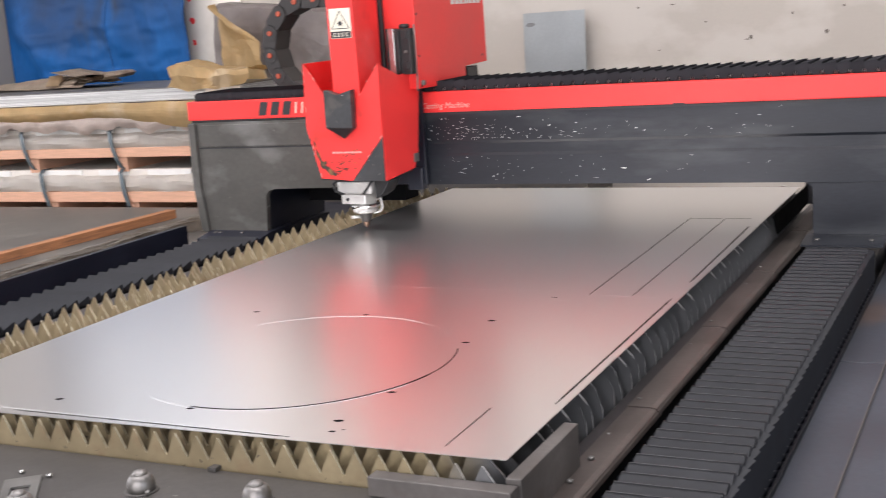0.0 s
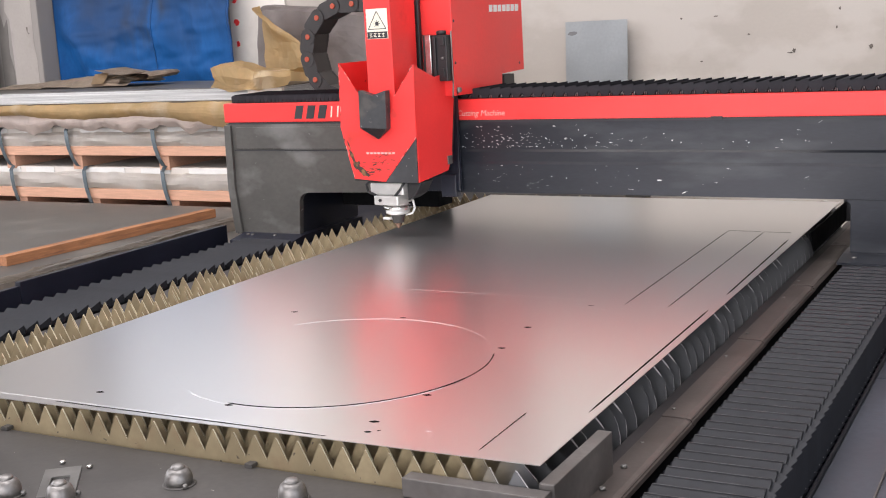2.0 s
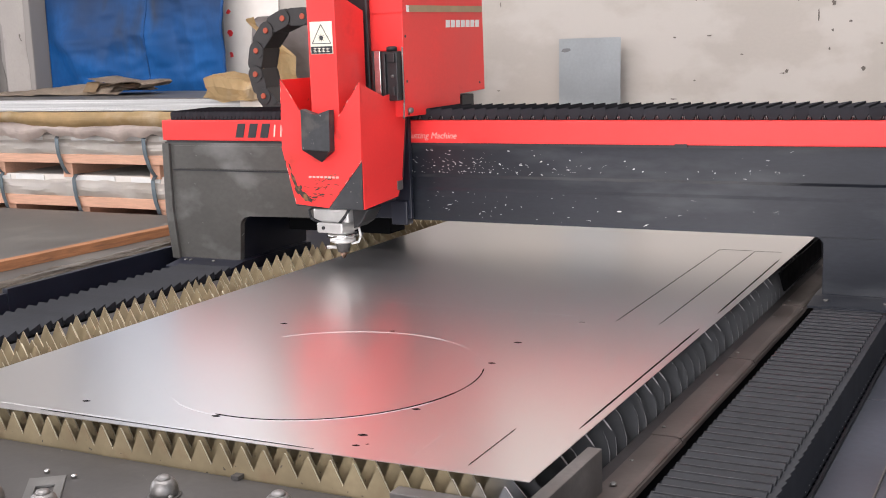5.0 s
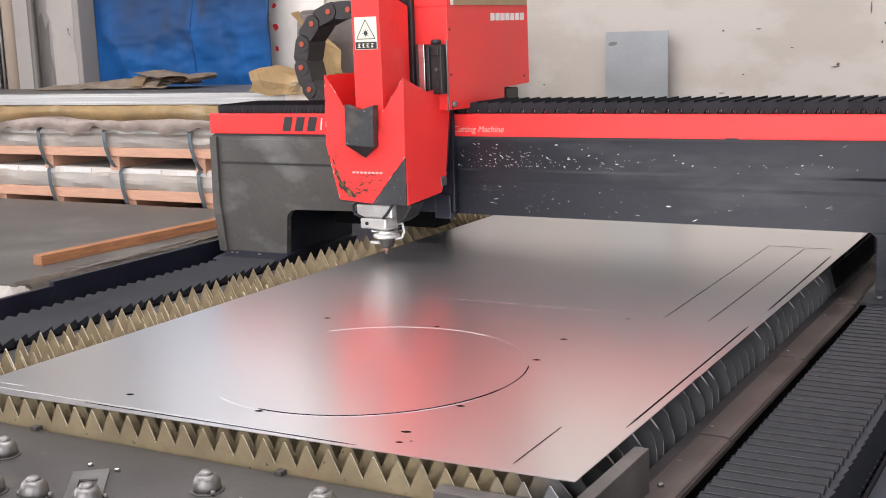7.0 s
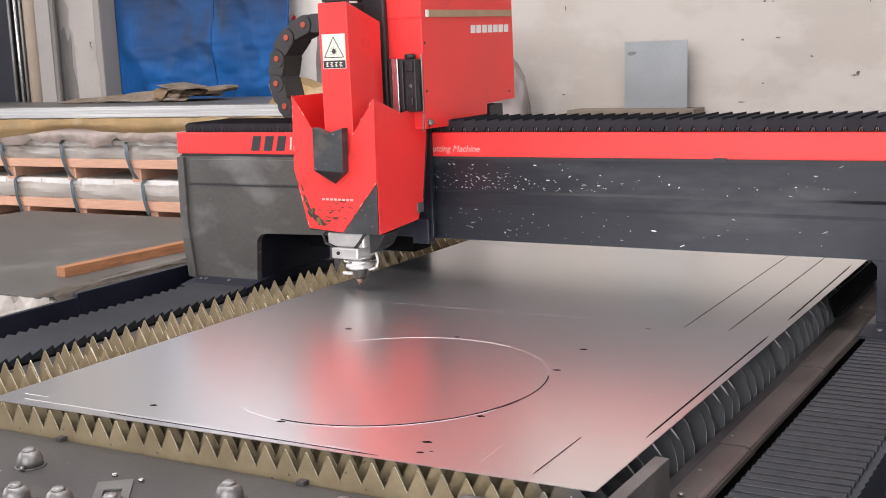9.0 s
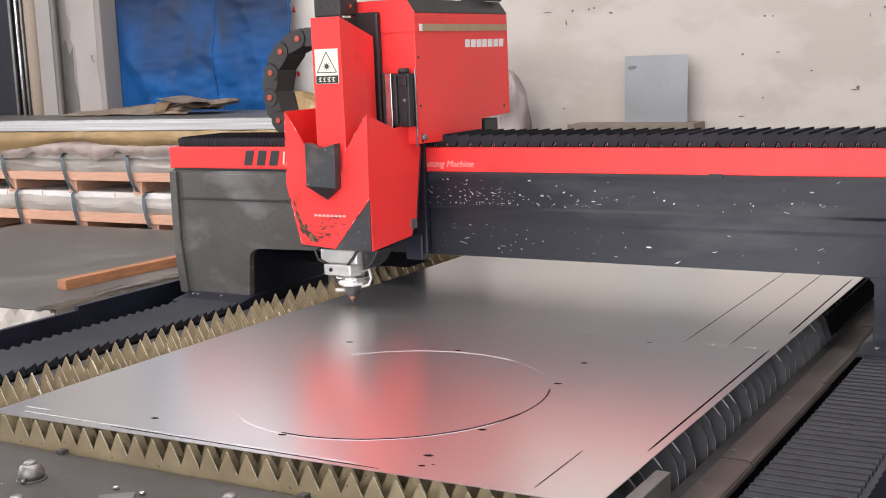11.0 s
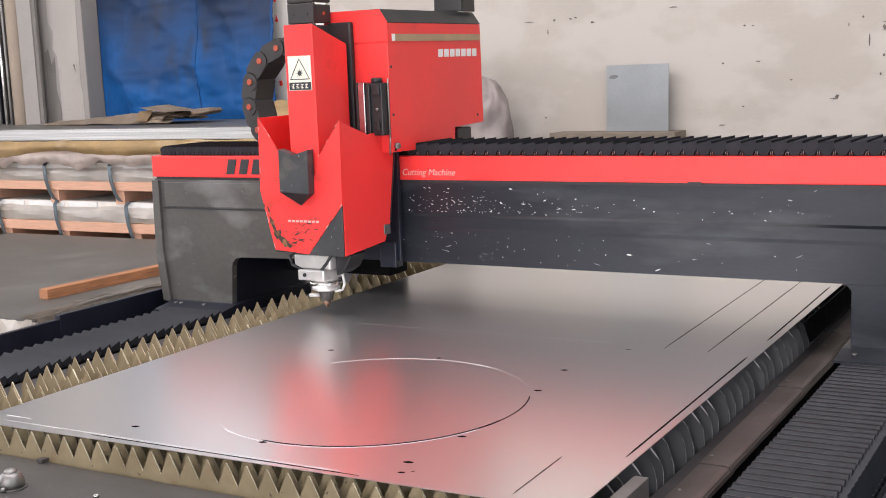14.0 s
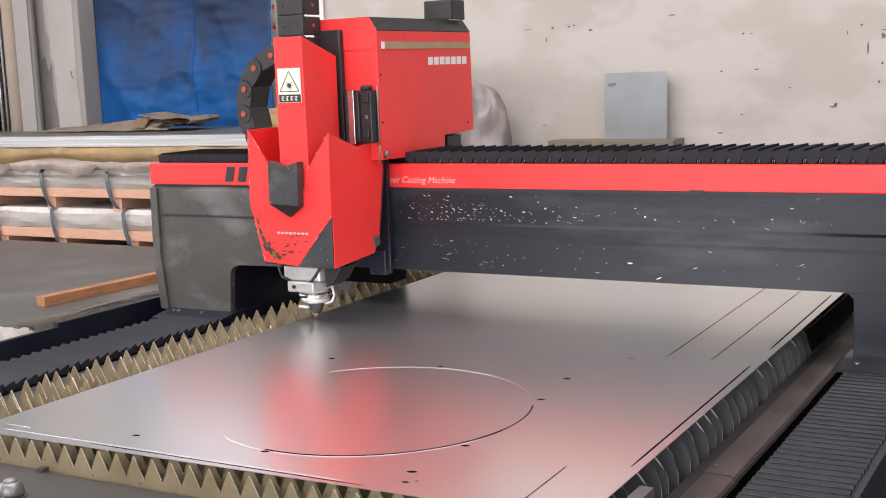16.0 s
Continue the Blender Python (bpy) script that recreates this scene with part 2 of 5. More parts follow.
    cloth=mat("grey_brown_canvas", (0.46, 0.375, 0.295), 0.85, 0, 0.25, 8, bump=0.002, stain=(0.27, 0.215, 0.17), stain_at=0.58, stain_scale=7),
    plastic=mat("mauve_grey_film", (0.31, 0.27, 0.262), 0.4, 0, 0.25, 4, bump=0.004, fine=14),
    galv=mat("galvanised_plate", (0.40, 0.43, 0.45), 0.33, 0.85, 0.12, 3, stain=(0.30, 0.315, 0.33), stain_at=0.6, stain_scale=5),
    concrete=mat("grey_plaster", (0.275, 0.257, 0.243), 0.85, 0, 0.1, 2, bump=0.001, stain=(0.30, 0.28, 0.262), stain_at=0.50, stain_scale=1.6, stretch=(2, 1, 0.5), specks=(0.12, 0.11, 0.1), specks_at=0.75, specks_scale=14),
)


# ---- mesh helpers ----
def box(bm, x0, x1, y0, y1, z0, z1, bevel=0.0):
    vs = [bm.verts.new(p) for p in ((x0, y0, z0), (x1, y0, z0), (x1, y1, z0), (x0, y1, z0), (x0, y0, z1), (x1, y0, z1), (x1, y1, z1), (x0, y1, z1))]
    fs = [bm.faces.new([vs[i] for i in f]) for f in ((3, 2, 1, 0), (4, 5, 6, 7), (0, 1, 5, 4), (1, 2, 6, 5), (2, 3, 7, 6), (3, 0, 4, 7))]
    if bevel:
        edges = list({e for f in fs for e in f.edges})
        bmesh.ops.bevel(bm, geom=edges, offset=bevel, segments=2, affect="EDGES", profile=0.6)
    return bm


def prism(bm, pts, axis, a, b, bevel=0.0):
    """A 2D outline pushed along an axis: axis x takes (y, z), y takes (x, z), z takes (x, y)."""
    def put(p, w):
        return {"x": (w, p[0], p[1]), "y": (p[0], w, p[1]), "z": (p[0], p[1], w)}[axis]
    lo, hi = [bm.verts.new(put(p, a)) for p in pts], [bm.verts.new(put(p, b)) for p in pts]
    n = len(pts)
    fs = [bm.faces.new(lo[::-1]), bm.faces.new(hi)]
    fs += [bm.faces.new((lo[i], lo[(i + 1) % n], hi[(i + 1) % n], hi[i])) for i in range(n)]
    bmesh.ops.recalc_face_normals(bm, faces=fs)
    if bevel:
        bmesh.ops.bevel(bm, geom=list({e for f in fs for e in f.edges}), offset=bevel, segments=2, affect="EDGES", profile=0.6)
    return bm


def lathe(bm, prof, m=Matrix(), n=24):
    """A profile of (radius, height) turned round z."""
    rings = [[bm.verts.new(m @ Vector((r * math.cos(2 * math.pi * k / n), r * math.sin(2 * math.pi * k / n), z))) for k in range(n)] for r, z in prof]
    fs = []
    for p, q in zip(rings, rings[1:]):
        fs += [bm.faces.new((p[k], p[(k + 1) % n], q[(k + 1) % n], q[k])) for k in range(n)]
    fs += [bm.faces.new(rings[0][::-1]), bm.faces.new(rings[-1])]
    for f in fs:
        f.smooth = True
    fs[-1].smooth = fs[-2].smooth = False
    return bm


def rod(bm, a, b, r, n=12):
    a, b = Vector(a), Vector(b)
    m = Matrix.Translation(a) @ (b - a).to_track_quat("Z", "Y").to_matrix().to_4x4()
    return lathe(bm, [(r, 0), (r, (b - a).length)], m, n)


def tube(bm, pts, r, n=8):
    for a, b in zip(pts, pts[1:]):
        rod(bm, a, b, r, n)
    return bm


def B():
    return bmesh.new()


def finish(name, bm, material):
    me = bpy.data.meshes.new(name)
    bm.to_mesh(me)
    bm.free()
    me.materials.append(material)
    return new(name, me)


def part(name, bm, material, parent=None, label=""):
    ob = finish(name, bm, material)
    if parent:
        ob.parent = parent
    return tagged(ob, label) if label else ob


def thing(name, at, label, category, group="", kind=""):
    ob = new(name)
    ob.empty_display_size = 0.1
    ob.location = at
    return tagged(ob, label, category, group, kind)


def setting(name, bm, material, label, category):
    return tagged(finish(name, bm, material), label, category, "", "structure")


def share(ob, parent, at, turn=(0, 0, 0)):
    """Another object on the same mesh."""
    o = new(ob.name.split(".")[0], ob.data)
    o.parent, o.location, o.rotation_euler = parent, at, turn
    return o


def words(text, size, material, parent, m, name="lettering", shear=0.0, label="", align="LEFT"):
    cu = bpy.data.curves.new(name, "FONT")
    cu.body, cu.size, cu.extrude, cu.shear, cu.align_x = text, size, 0.0006, shear, align
    tmp = new("tmp", cu)
    me = bpy.data.meshes.new_from_object(tmp.evaluated_get(bpy.context.evaluated_depsgraph_get()))
    bpy.data.objects.remove(tmp)
    me.materials.clear()
    me.materials.append(material)
    ob = new(name, me)
    ob.parent = parent
    ob.matrix_local = m
    return tagged(ob, label) if label else ob


def sheet_grid(bm, nx, ny, place, thick=None):
    """A bent surface: place(u, v) gives a point for u, v in 0..1."""
    g = [[bm.verts.new(place(i / nx, j / ny)) for i in range(nx + 1)] for j in range(ny + 1)]
    for j in range(ny):
        for i in range(nx):
            bm.faces.new((g[j][i], g[j][i + 1], g[j + 1][i + 1], g[j + 1][i])).smooth = True
    if thick:
        bmesh.ops.recalc_face_normals(bm, faces=bm.faces[:])
        bmesh.ops.solidify(bm, geom=bm.faces[:], thickness=thick)
    return bm


def crumple(bm, nx, ny, place, amount, size, seed, thick=0.002):
    """A creased sheet: place(u, v) shifted by noise, with flat facets."""
    off = Vector((seed * 7.3, seed * 3.1, 0))
    g = []
    for j in range(ny + 1):
        row = []
        for i in range(nx + 1):
            p = Vector(place(i / nx, j / ny))
            d = noise.noise_vector((p + off) / size) + 0.5 * noise.noise_vector((p + off) / size * 2.3)
            row.append(bm.verts.new(p + d * amount))
        g.append(row)
    for j in range(ny):
        for i in range(nx):
            a, b, c, d = g[j][i], g[j][i + 1], g[j + 1][i + 1], g[j + 1][i]
            if (i + j) % 2:
                bm.faces.new((a, b, c)), bm.faces.new((a, c, d))
            else:
                bm.faces.new((a, b, d)), bm.faces.new((b, c, d))
    bmesh.ops.solidify(bm, geom=bm.faces[:], thickness=thick)
    return bm


# ---- the hall ----
WALL_Y, SHEET_Z = 6.8, 0.85
setting("floor", box(B(), -9.4, 6.2, -5.6, 7.0, -0.2, 0.0), M["floor"], "grey worn concrete workshop floor", "floor")
bm = B()
box(bm, -9.4, 6.2, WALL_Y, WALL_Y + 0.2, 0, 2.36)
box(bm, -9.4, 6.2, WALL_Y, WALL_Y + 0.2, 4.75, 6.0)
box(bm, -9.4, -8.9, WALL_Y, WALL_Y + 0.2, 2.36, 4.75)
box(bm, -4.9, 6.2, WALL_Y, WALL_Y + 0.2, 2.36, 4.75)
setting("wall_back", bm, M["wall"], "beige limewashed concrete wall with chips and a high window", "wall")
win = tagged(new("window_1"), "high steel-framed window in the back wall", "window", "", "structure")
for x in (-8.9, -7.9, -6.9, -5.9, -4.95):
    part("mullion", box(B(), x, x + 0.05, WALL_Y + 0.06, WALL_Y + 0.11, 2.36, 4.75), M["frame_"], win)
for x in (-8.9, -7.9, -6.9, -5.9):
    part("pane", box(B(), x + 0.051, x + 0.999, WALL_Y + 0.050, WALL_Y + 0.056, 2.36, 4.75), M["frost"], win, "frosted pane")
part("transom", box(B(), -8.85, -4.95, WALL_Y + 0.112, WALL_Y + 0.15, 3.72, 3.77), M["frame_"], win)
bm = B()
box(bm, -9.4, -9.2, -5.6, -3.2, 0, 6.0)
box(bm, -9.4, -9.2, 4.4, WALL_Y, 0, 6.0)
box(bm, -9.4, -9.2, -3.2, 4.4, 0, 1.3)
box(bm, -9.4, -9.2, -3.2, 4.4, 4.5, 6.0)
setting("wall_side_left", bm, M["wall"], "beige limewashed concrete side wall with a long window", "wall")
bm = B()
box(bm, 6.0, 6.2, -5.6, -4.9, 0, 6.0)
box(bm, 6.0, 6.2, -0.7, WALL_Y, 0, 6.0)
box(bm, 6.0, 6.2, -4.9, -0.7, 0, 1.3)
box(bm, 6.0, 6.2, -4.9, -0.7, 3.7, 6.0)
setting("wall_side_right", bm, M["wall"], "beige limewashed concrete side wall with an added window opening", "wall")
bm = B()
box(bm, -9.2, -4.6, -5.6, -5.4, 0, 6.0)
box(bm, 2.6, 6.0, -5.6, -5.4, 0, 6.0)
box(bm, -4.6, 2.6, -5.6, -5.4, 4.9, 6.0)
setting("wall_gate", bm, M["wall"], "beige concrete wall round a wide open gate", "wall")
bm = B()
box(bm, -9.4, 6.2, -5.6, 0.2, 6.0, 6.15)
box(bm, -9.4, 6.2, 1.8, 4.0, 6.0, 6.15)
box(bm, -9.4, 6.2, 5.2, 7.0, 6.0, 6.15)
box(bm, -9.4, -7.0, 0.2, 1.8, 6.0, 6.15)
box(bm, 2.0, 6.2, 0.2, 1.8, 6.0, 6.15)
box(bm, -9.4, -7.0, 4.0, 5.2, 6.0, 6.15)
box(bm, 2.0, 6.2, 4.0, 5.2, 6.0, 6.15)
setting("ceiling", bm, M["ceiling"], "grey roof panels with long roof lights", "ceiling")

# chips and dark knocks in the wall's coat
wall_back = bpy.data.objects["wall_back"]
rnd = random.Random(31)
for cx, cz, rx, rz in ((-1.389, 1.364, 0.020, 0.017), (-1.410, 1.352, 0.024, 0.005), (-1.226, 1.668, 0.006, 0.050), (-1.147, 1.720, 0.020, 0.024), (-1.130, 1.752, 0.040, 0.005), (-1.150, 1.575, 0.012, 0.013),
                       (-2.018, 1.564, 0.012, 0.009), (-1.822, 1.567, 0.030, 0.005), (-1.637, 1.460, 0.013, 0.006), (-1.897, 1.768, 0.020, 0.007), (-1.850, 1.766, 0.014, 0.004), (-2.305, 1.894, 0.040, 0.005), (-1.905, 1.319, 0.014, 0.006),
                       (-1.166, 1.478, 0.008, 0.012), (-1.259, 1.782, 0.008, 0.010), (-1.332, 1.744, 0.006, 0.016), (-3.129, 1.274, 0.012, 0.006), (-2.029, 1.215, 0.030, 0.004), (-3.221, 1.857, 0.050, 0.004), (-3.058, 1.858, 0.013, 0.011),
                       (-3.101, 1.796, 0.005, 0.026), (-2.95, 1.862, 0.012, 0.010), (-2.915, 1.868, 0.016, 0.006), (-2.812, 1.835, 0.020, 0.009), (-0.99, 1.37, 0.020, 0.016), (-1.06, 1.62, 0.014, 0.010), (-0.90, 1.50, 0.012, 0.012)):
    bm = B()
    n = 9
    prism(bm, [(cx + rx * rnd.uniform(0.3, 0.9) * math.cos(6.283 * i / n), cz + rz * rnd.uniform(0.3, 0.9) * math.sin(6.283 * i / n)) for i in range(n)], "y", WALL_Y - 0.003, WALL_Y + 0.001)
    part("wall_chip", bm, M["chip"], wall_back)

# ---- the machine's bed ----
SL_Y, SL_P, SL_X0, SL_X1 = 1.797, 0.0635, -2.585, -0.806
bed = thing("cutting_bed", (0, 0, 0), "dark steel bed frame of a laser cutting table", "machine bed")
bm = B()
box(bm, -2.62, -2.6, 1.79, 5.2, 0.3, 0.765)
box(bm, -2.77, -2.62, 1.79, 5.2, 0.60, 0.757)
part("side_channel", bm, M["frame_"], bed)
part("inner_strip", prism(B(), [(-0.8035, 0.55), (-0.8035, 0.7440), (-0.7790, 0.7425), (-0.7735, 0.7395), (-0.7735, 0.55)], "y", 1.70, 5.2), M["strip"], bed)
# Black fill for the gap's deep shade; the support beside it is black too.
part("gap_liner", box(B(), -0.7035, -0.651, 1.40, 5.2, 0.45, 0.60), M["ink"], bed)
part("cover_support", box(B(), -0.772, -0.714, 1.10, 5.2, 0.45, 0.738), M["trough"], bed)
part("under_tray", box(B(), -2.6, -0.80, 1.79, 5.2, 0.50, 0.52), M["navy"], bed)
part("front_plate", box(B(), -2.95, -0.70, 0.95, 1.79, 0.762, 0.786, 0.003), M["frame_"], bed, "dusty dark steel loading plate")
part("front_skirt", box(B(), -2.90, -0.75, 1.0, 1.78, 0.0, 0.76), M["navy"], bed)
part("outer_body", box(B(), -0.650, -0.452, 1.0, 5.2, 0.0, 0.719), M["navy"], bed)
part("outer_body", box(B(), -3.23, -2.775, 1.0, 5.2, 0.0, 0.719), M["navy"], bed)
part("tray", box(B(), -0.424, 0.16, 0.9, 3.10, 0.62, 0.672, 0.003), M["tray"], bed, "blue-grey steel side tray")
part("tray", box(B(), -0.424, 0.16, 3.104, 5.2, 0.62, 0.672, 0.003), M["tray"], bed)
part("base_rail", box(B(), -0.4300, -0.4245, 0.95, 5.2, 0.60, 0.6835, 0.001), M["bellow"], bed)
part("tray_lip", box(B(), -0.314, -0.311, 0.9, 5.2, 0.6725, 0.680), M["stop"], bed)
part("tray_skirt", box(B(), -0.42, 0.15, 0.95, 5.2, 0.0, 0.619), M["navy"], bed)
part("rail_wall", box(B(), -3.262, -3.240, 1.2, 2.93, 0.55, 0.792, 0.003), M["navy"], bed)
part("rail_wall", box(B(), -3.266, -3.240, 2.934, 4.10, 0.55, 0.806, 0.003), M["navy"], bed)
# cover plates on the right edge, lapped like shingles
y = 1.10
while y < 5.0:
    bm = B()
    prism(bm, [(-0.777, 0.0), (-0.777, 0.0035), (-0.724, 0.0035), (-0.714, 0.001), (-0.708, -0.005), (-0.7055, -0.013), (-0.711, -0.013), (-0.711, 0.0)], "y", 0, 0.688)
    plate_ = part("cover_plate", bm, M["cover"], bed)
    plate_.location, plate_.rotation_euler = (0, y, 0.744), (-0.0045, 0, 0)
    part("rivet", lathe(B(), [(0.005, 0), (0.005, 0.002), (0.003, 0.003)], pose(-0.765, y + 0.05, 0.7475), 10), M["dull"], bed)
    part("rivet", lathe(B(), [(0.005, 0), (0.005, 0.002), (0.003, 0.003)], pose(-0.765, y + 0.5, 0.744), 10), M["dull"], bed)
    y += 0.67
for x in (-2.070, -1.406):
    part("slat_tab", box(B(), x, x + 0.018, 1.776, 1.795, 0.7865, 0.795, 0.001), M["frame_"], bed)
# corner stop of flat bar
stop = thing("corner_stop", (0, 0, 0), "worn grey steel angle stop on the bed corner", "stop bracket")
part("cross_bar", box(B(), -1.04, -0.765, 1.755, 1.790, 0.787, 0.823, 0.002), M["stop"], stop)
part("side_bar", box(B(), -0.790, -0.761, 1.795, 2.085, 0.741, 0.832, 0.002), M["stop"], stop)
for yy in (1.86, 2.0, 2.12):
    part("screw", lathe(B(), [(0.007, 0), (0.007, 0.004), (0.004, 0.006)], pose(-0.752, yy, 0.7475), 10), M["dull"], stop)


# ball transfer units
def ball_unit():
    t = thing("ball_transfer_unit", (0, 0, 0.786), "shiny steel ball transfer unit bolted to plate", "ball caster", "ball transfer units")
    part("flange", lathe(B(), [(0.032, 0), (0.032, 0.002), (0.029, 0.003)]), M["frame_"], t)
    part("cup", lathe(B(), [(0.0265, 0.002), (0.0265, 0.012), (0.0255, 0.020), (0.022, 0.028), (0.017, 0.033), (0.0145, 0.0335)]), M["ballsteel"], t)
    part("ball", lathe(B(), [(0.0145, 0.032), (0.0135, 0.036), (0.011, 0.039), (0.006, 0.041), (0.001, 0.0417)], n=20), M["ballsteel"], t)
    for k in range(2):
        a = 2.6 + math.pi * k
        part("bolt", lathe(B(), [(0.005, 0), (0.005, 0.006), (0.003, 0.008)], pose(0.033 * math.cos(a), 0.033 * math.sin(a), 0.003), 8), M["dull"], t)
    return t


first = ball_unit()
spots = [(-1.473, 1.662), (-1.224, 1.678), (-1.754, 1.503), (-1.634, 1.519), (-1.992, 1.640), (-1.850, 1.484), (-1.95, 1.36), (-1.35, 1.36)]
first.location = (*spots[0], 0.786)
for k, s in enumerate(spots[1:]):
    copy_thing(first, pose(*s, 0.786, 0, 0, 47 * k))
clip = thing("sheet_clip", (-1.752, 1.612, 0.787), "flat grey steel hook plate screwed to bed", "hook plate")
hook = part("hook", prism(B(), [(-0.035, 0), (-0.035, -0.15), (-0.018, -0.15), (-0.018, -0.048), (0.018, -0.048), (0.018, -0.15), (0.035, -0.15), (0.035, 0)], "z", 0.0, 0.004), M["dull"], clip)
hook.location, hook.rotation_euler = (0.003, 0.030, 0), (0, 0, radians(39))
for dx in (-0.025, 0.047):
    part("screw", lathe(B(), [(0.006, 0), (0.006, 0.005), (0.003, 0.007)], pose(dx, 0.055, 0), 10), M["chrome"], clip)

# ---- the sheet being cut ----
sheet = thing("steel_sheet", (0, 0, SHEET_Z), "large thin bare steel sheet lying on toothed slats", "metal sheet")
SX0, SX1, SY0, SY1 = -2.305, -0.802, 1.800, 4.80
part("plate", prism(B(), [(SX0, SY0), (SX1, SY0 + 0.030), (SX1, SY1), (SX0, SY1)], "z", -0.0016, 0.0), M["sheet"], sheet)


def cut_line(pts, w, material, name="cut"):
    bm = B()
    up, low = (0.0005, 0.0001) if material != M["faint"] else (0.00012, 0.00004)
    prev = None
    for i, p in enumerate(pts):
        a, b = Vector(pts[max(0, i - 1)]), Vector(pts[min(len(pts) - 1, i + 1)])
        d = (b - a).normalized()
        nrm = Vector((-d.y, d.x)) * w / 2
        if i in (0, len(pts) - 1):
            nrm *= 0.3
        q = Vector(p)
        l_, r_ = q + nrm, q - nrm
        cur = [bm.verts.new((l_.x, l_.y, low)), bm.verts.new((l_.x, l_.y, up)), bm.verts.new((r_.x, r_.y, up)), bm.verts.new((r_.x, r_.y, low))]
        if prev:
            for k in range(3):
                bm.faces.new((prev[k], prev[k + 1], cur[k + 1], cur[k]))
        prev = cur
    bmesh.ops.recalc_face_normals(bm, faces=bm.faces[:])
    return part(name, bm, material, sheet)


def arc(cx, cy, r, a0, a1, n=60):
    return [(cx + r * math.cos(radians(a0 + (a1 - a0) * k / n)), cy + r * math.sin(radians(a0 + (a1 - a0) * k / n))) for k in range(n + 1)]


CX, CY, CR = -1.529, 2.312, 0.372
cut_line(arc(CX, CY, CR, 264, 352), 0.0056, M["cut"])
cut_line(arc(CX, CY, CR, 350, 382), 0.0030, M["cut"])
cut_line(arc(CX, CY, CR + 0.0052, 244, 340), 0.0018, M["scribe"], "cut_edge")
cut_line(arc(CX, CY, CR, 222, 256), 0.0006, M["faint"], "cut_edge")
cut_line(arc(CX, CY, CR, 68, 140), 0.0022, M["scribe"], "cut_edge")
cut_line(arc(CX, CY, CR, 24, 68), 0.0008, M["faint"], "cut_edge")
for x, y, w in ((-1.90, 2.674, 0.012), (-1.568, 2.698, 0.010), (-1.206, 2.699, 0.012), (-1.187, 2.502, 0.012), (-1.184, 2.123, 0.012), (-1.203, 1.938, 0.013), (-1.556, 1.930, 0.012), (-1.899, 1.912, 0.012), (-1.184, 1.881, 0.009), (-1.167, 1.895, 0.004)):
    cut_line([(x - 0.8 * w, y - 0.002), (x, y), (x + 0.8 * w, y + 0.002)], w, M["cut"], "pierced_hole")
for a, b, w, k in (((-1.050, 2.996), (-1.062, 4.118), 0.0026, "cut"), ((-0.932, 2.998), (-0.939, 4.114), 0.0026, "cut"), ((-1.062, 4.118), (-0.950, 4.119), 0.0030, "cut"), ((-0.939, 4.114), (-0.850, 4.118), 0.0024, "cut"),
                   ((-0.823, 2.127), (-0.823, 2.985), 0.0046, "cut"), ((-0.822, 3.17), (-0.830, 3.985), 0.0046, "cut"),
                   ((-0.936, 1.862), (-0.939, 2.083), 0.0022, "cut"), ((-1.053, 1.866), (-1.062, 2.05), 0.0005, "faint"), ((-1.090, 1.926), (-1.082, 1.917), 0.0007, "faint"), ((-1.082, 1.917), (-1.067, 1.926), 0.0007, "faint"),
                   ((-0.937, 2.26), (-0.938, 2.95), 0.00035, "faint"), ((-1.076, 2.34), (-1.073, 2.92), 0.00035, "faint"),
                   ((-2.05, 3.0), (-1.16, 3.02), 0.0002, "faint"), ((-1.05, 2.998), (-0.83, 2.992), 0.0002, "faint"), ((-1.15, 2.93), (-1.075, 2.925), 0.0003, "faint"),
                   ((-2.26, 1.865), (-2.18, 1.865), 0.0016, "scribe"), ((-2.23, 1.835), (-1.3, 1.842), 0.0012, "scribe"), ((-1.95, 1.828), (-1.25, 1.834), 0.0032, "cut"),
                   ((-1.14, 2.955), (-1.125, 2.955), 0.003, "cut")):
    n = 16
    cut_line([(a[0] + (b[0] - a[0]) * i / n, a[1] + (b[1] - a[1]) * i / n) for i in range(n + 1)], w, M[k], "cut" if k == "cut" else "cut_edge")

# ---- stacks, wall things ----
store = thing("sheet_stack", (-4.09, 3.56, 0), "low stack of dark steel sheets with torn wrapping", "sheet stack")
part("wrapped_side", box(B(), -2.6, 0, 0, 2.1, 0.12, 0.592, 0.004), M["wrap"], store)
part("top_sheet", box(B(), -2.61, 0.006, -0.006, 2.12, 0.592, 0.60), M["dark_sheet"], store)
for k in range(5):
    part("skid_block", box(B(), -2.5 + 0.6 * k, -2.4 + 0.6 * k, 0.02, 2.05, 0, 0.12), M["skid"], store)
bm = B()
crumple(bm, 70, 9, lambda u, v: (-2.6 * u, -0.016 - 0.07 * v - 0.03 * abs(math.sin(u * 31)) * v, 0.594 - 0.26 * v + 0.014 * v * math.sin(u * 47 + 3 * v)), 0.022, 0.085, 11)
part("torn_wrapping", bm, M["wrap"], store, "crumpled pale wrapping film")
bm = B()
crumple(bm, 60, 4, lambda u, v: (-0.10 + 0.14 * v + 0.02 * math.sin(u * 17), 2.1 * u, 0.611 - (0.05 if v == 1 else 0)), 0.010, 0.09, 4)
part("edge_wrapping", bm, M["film"], store, "crumpled brown wrapping film")
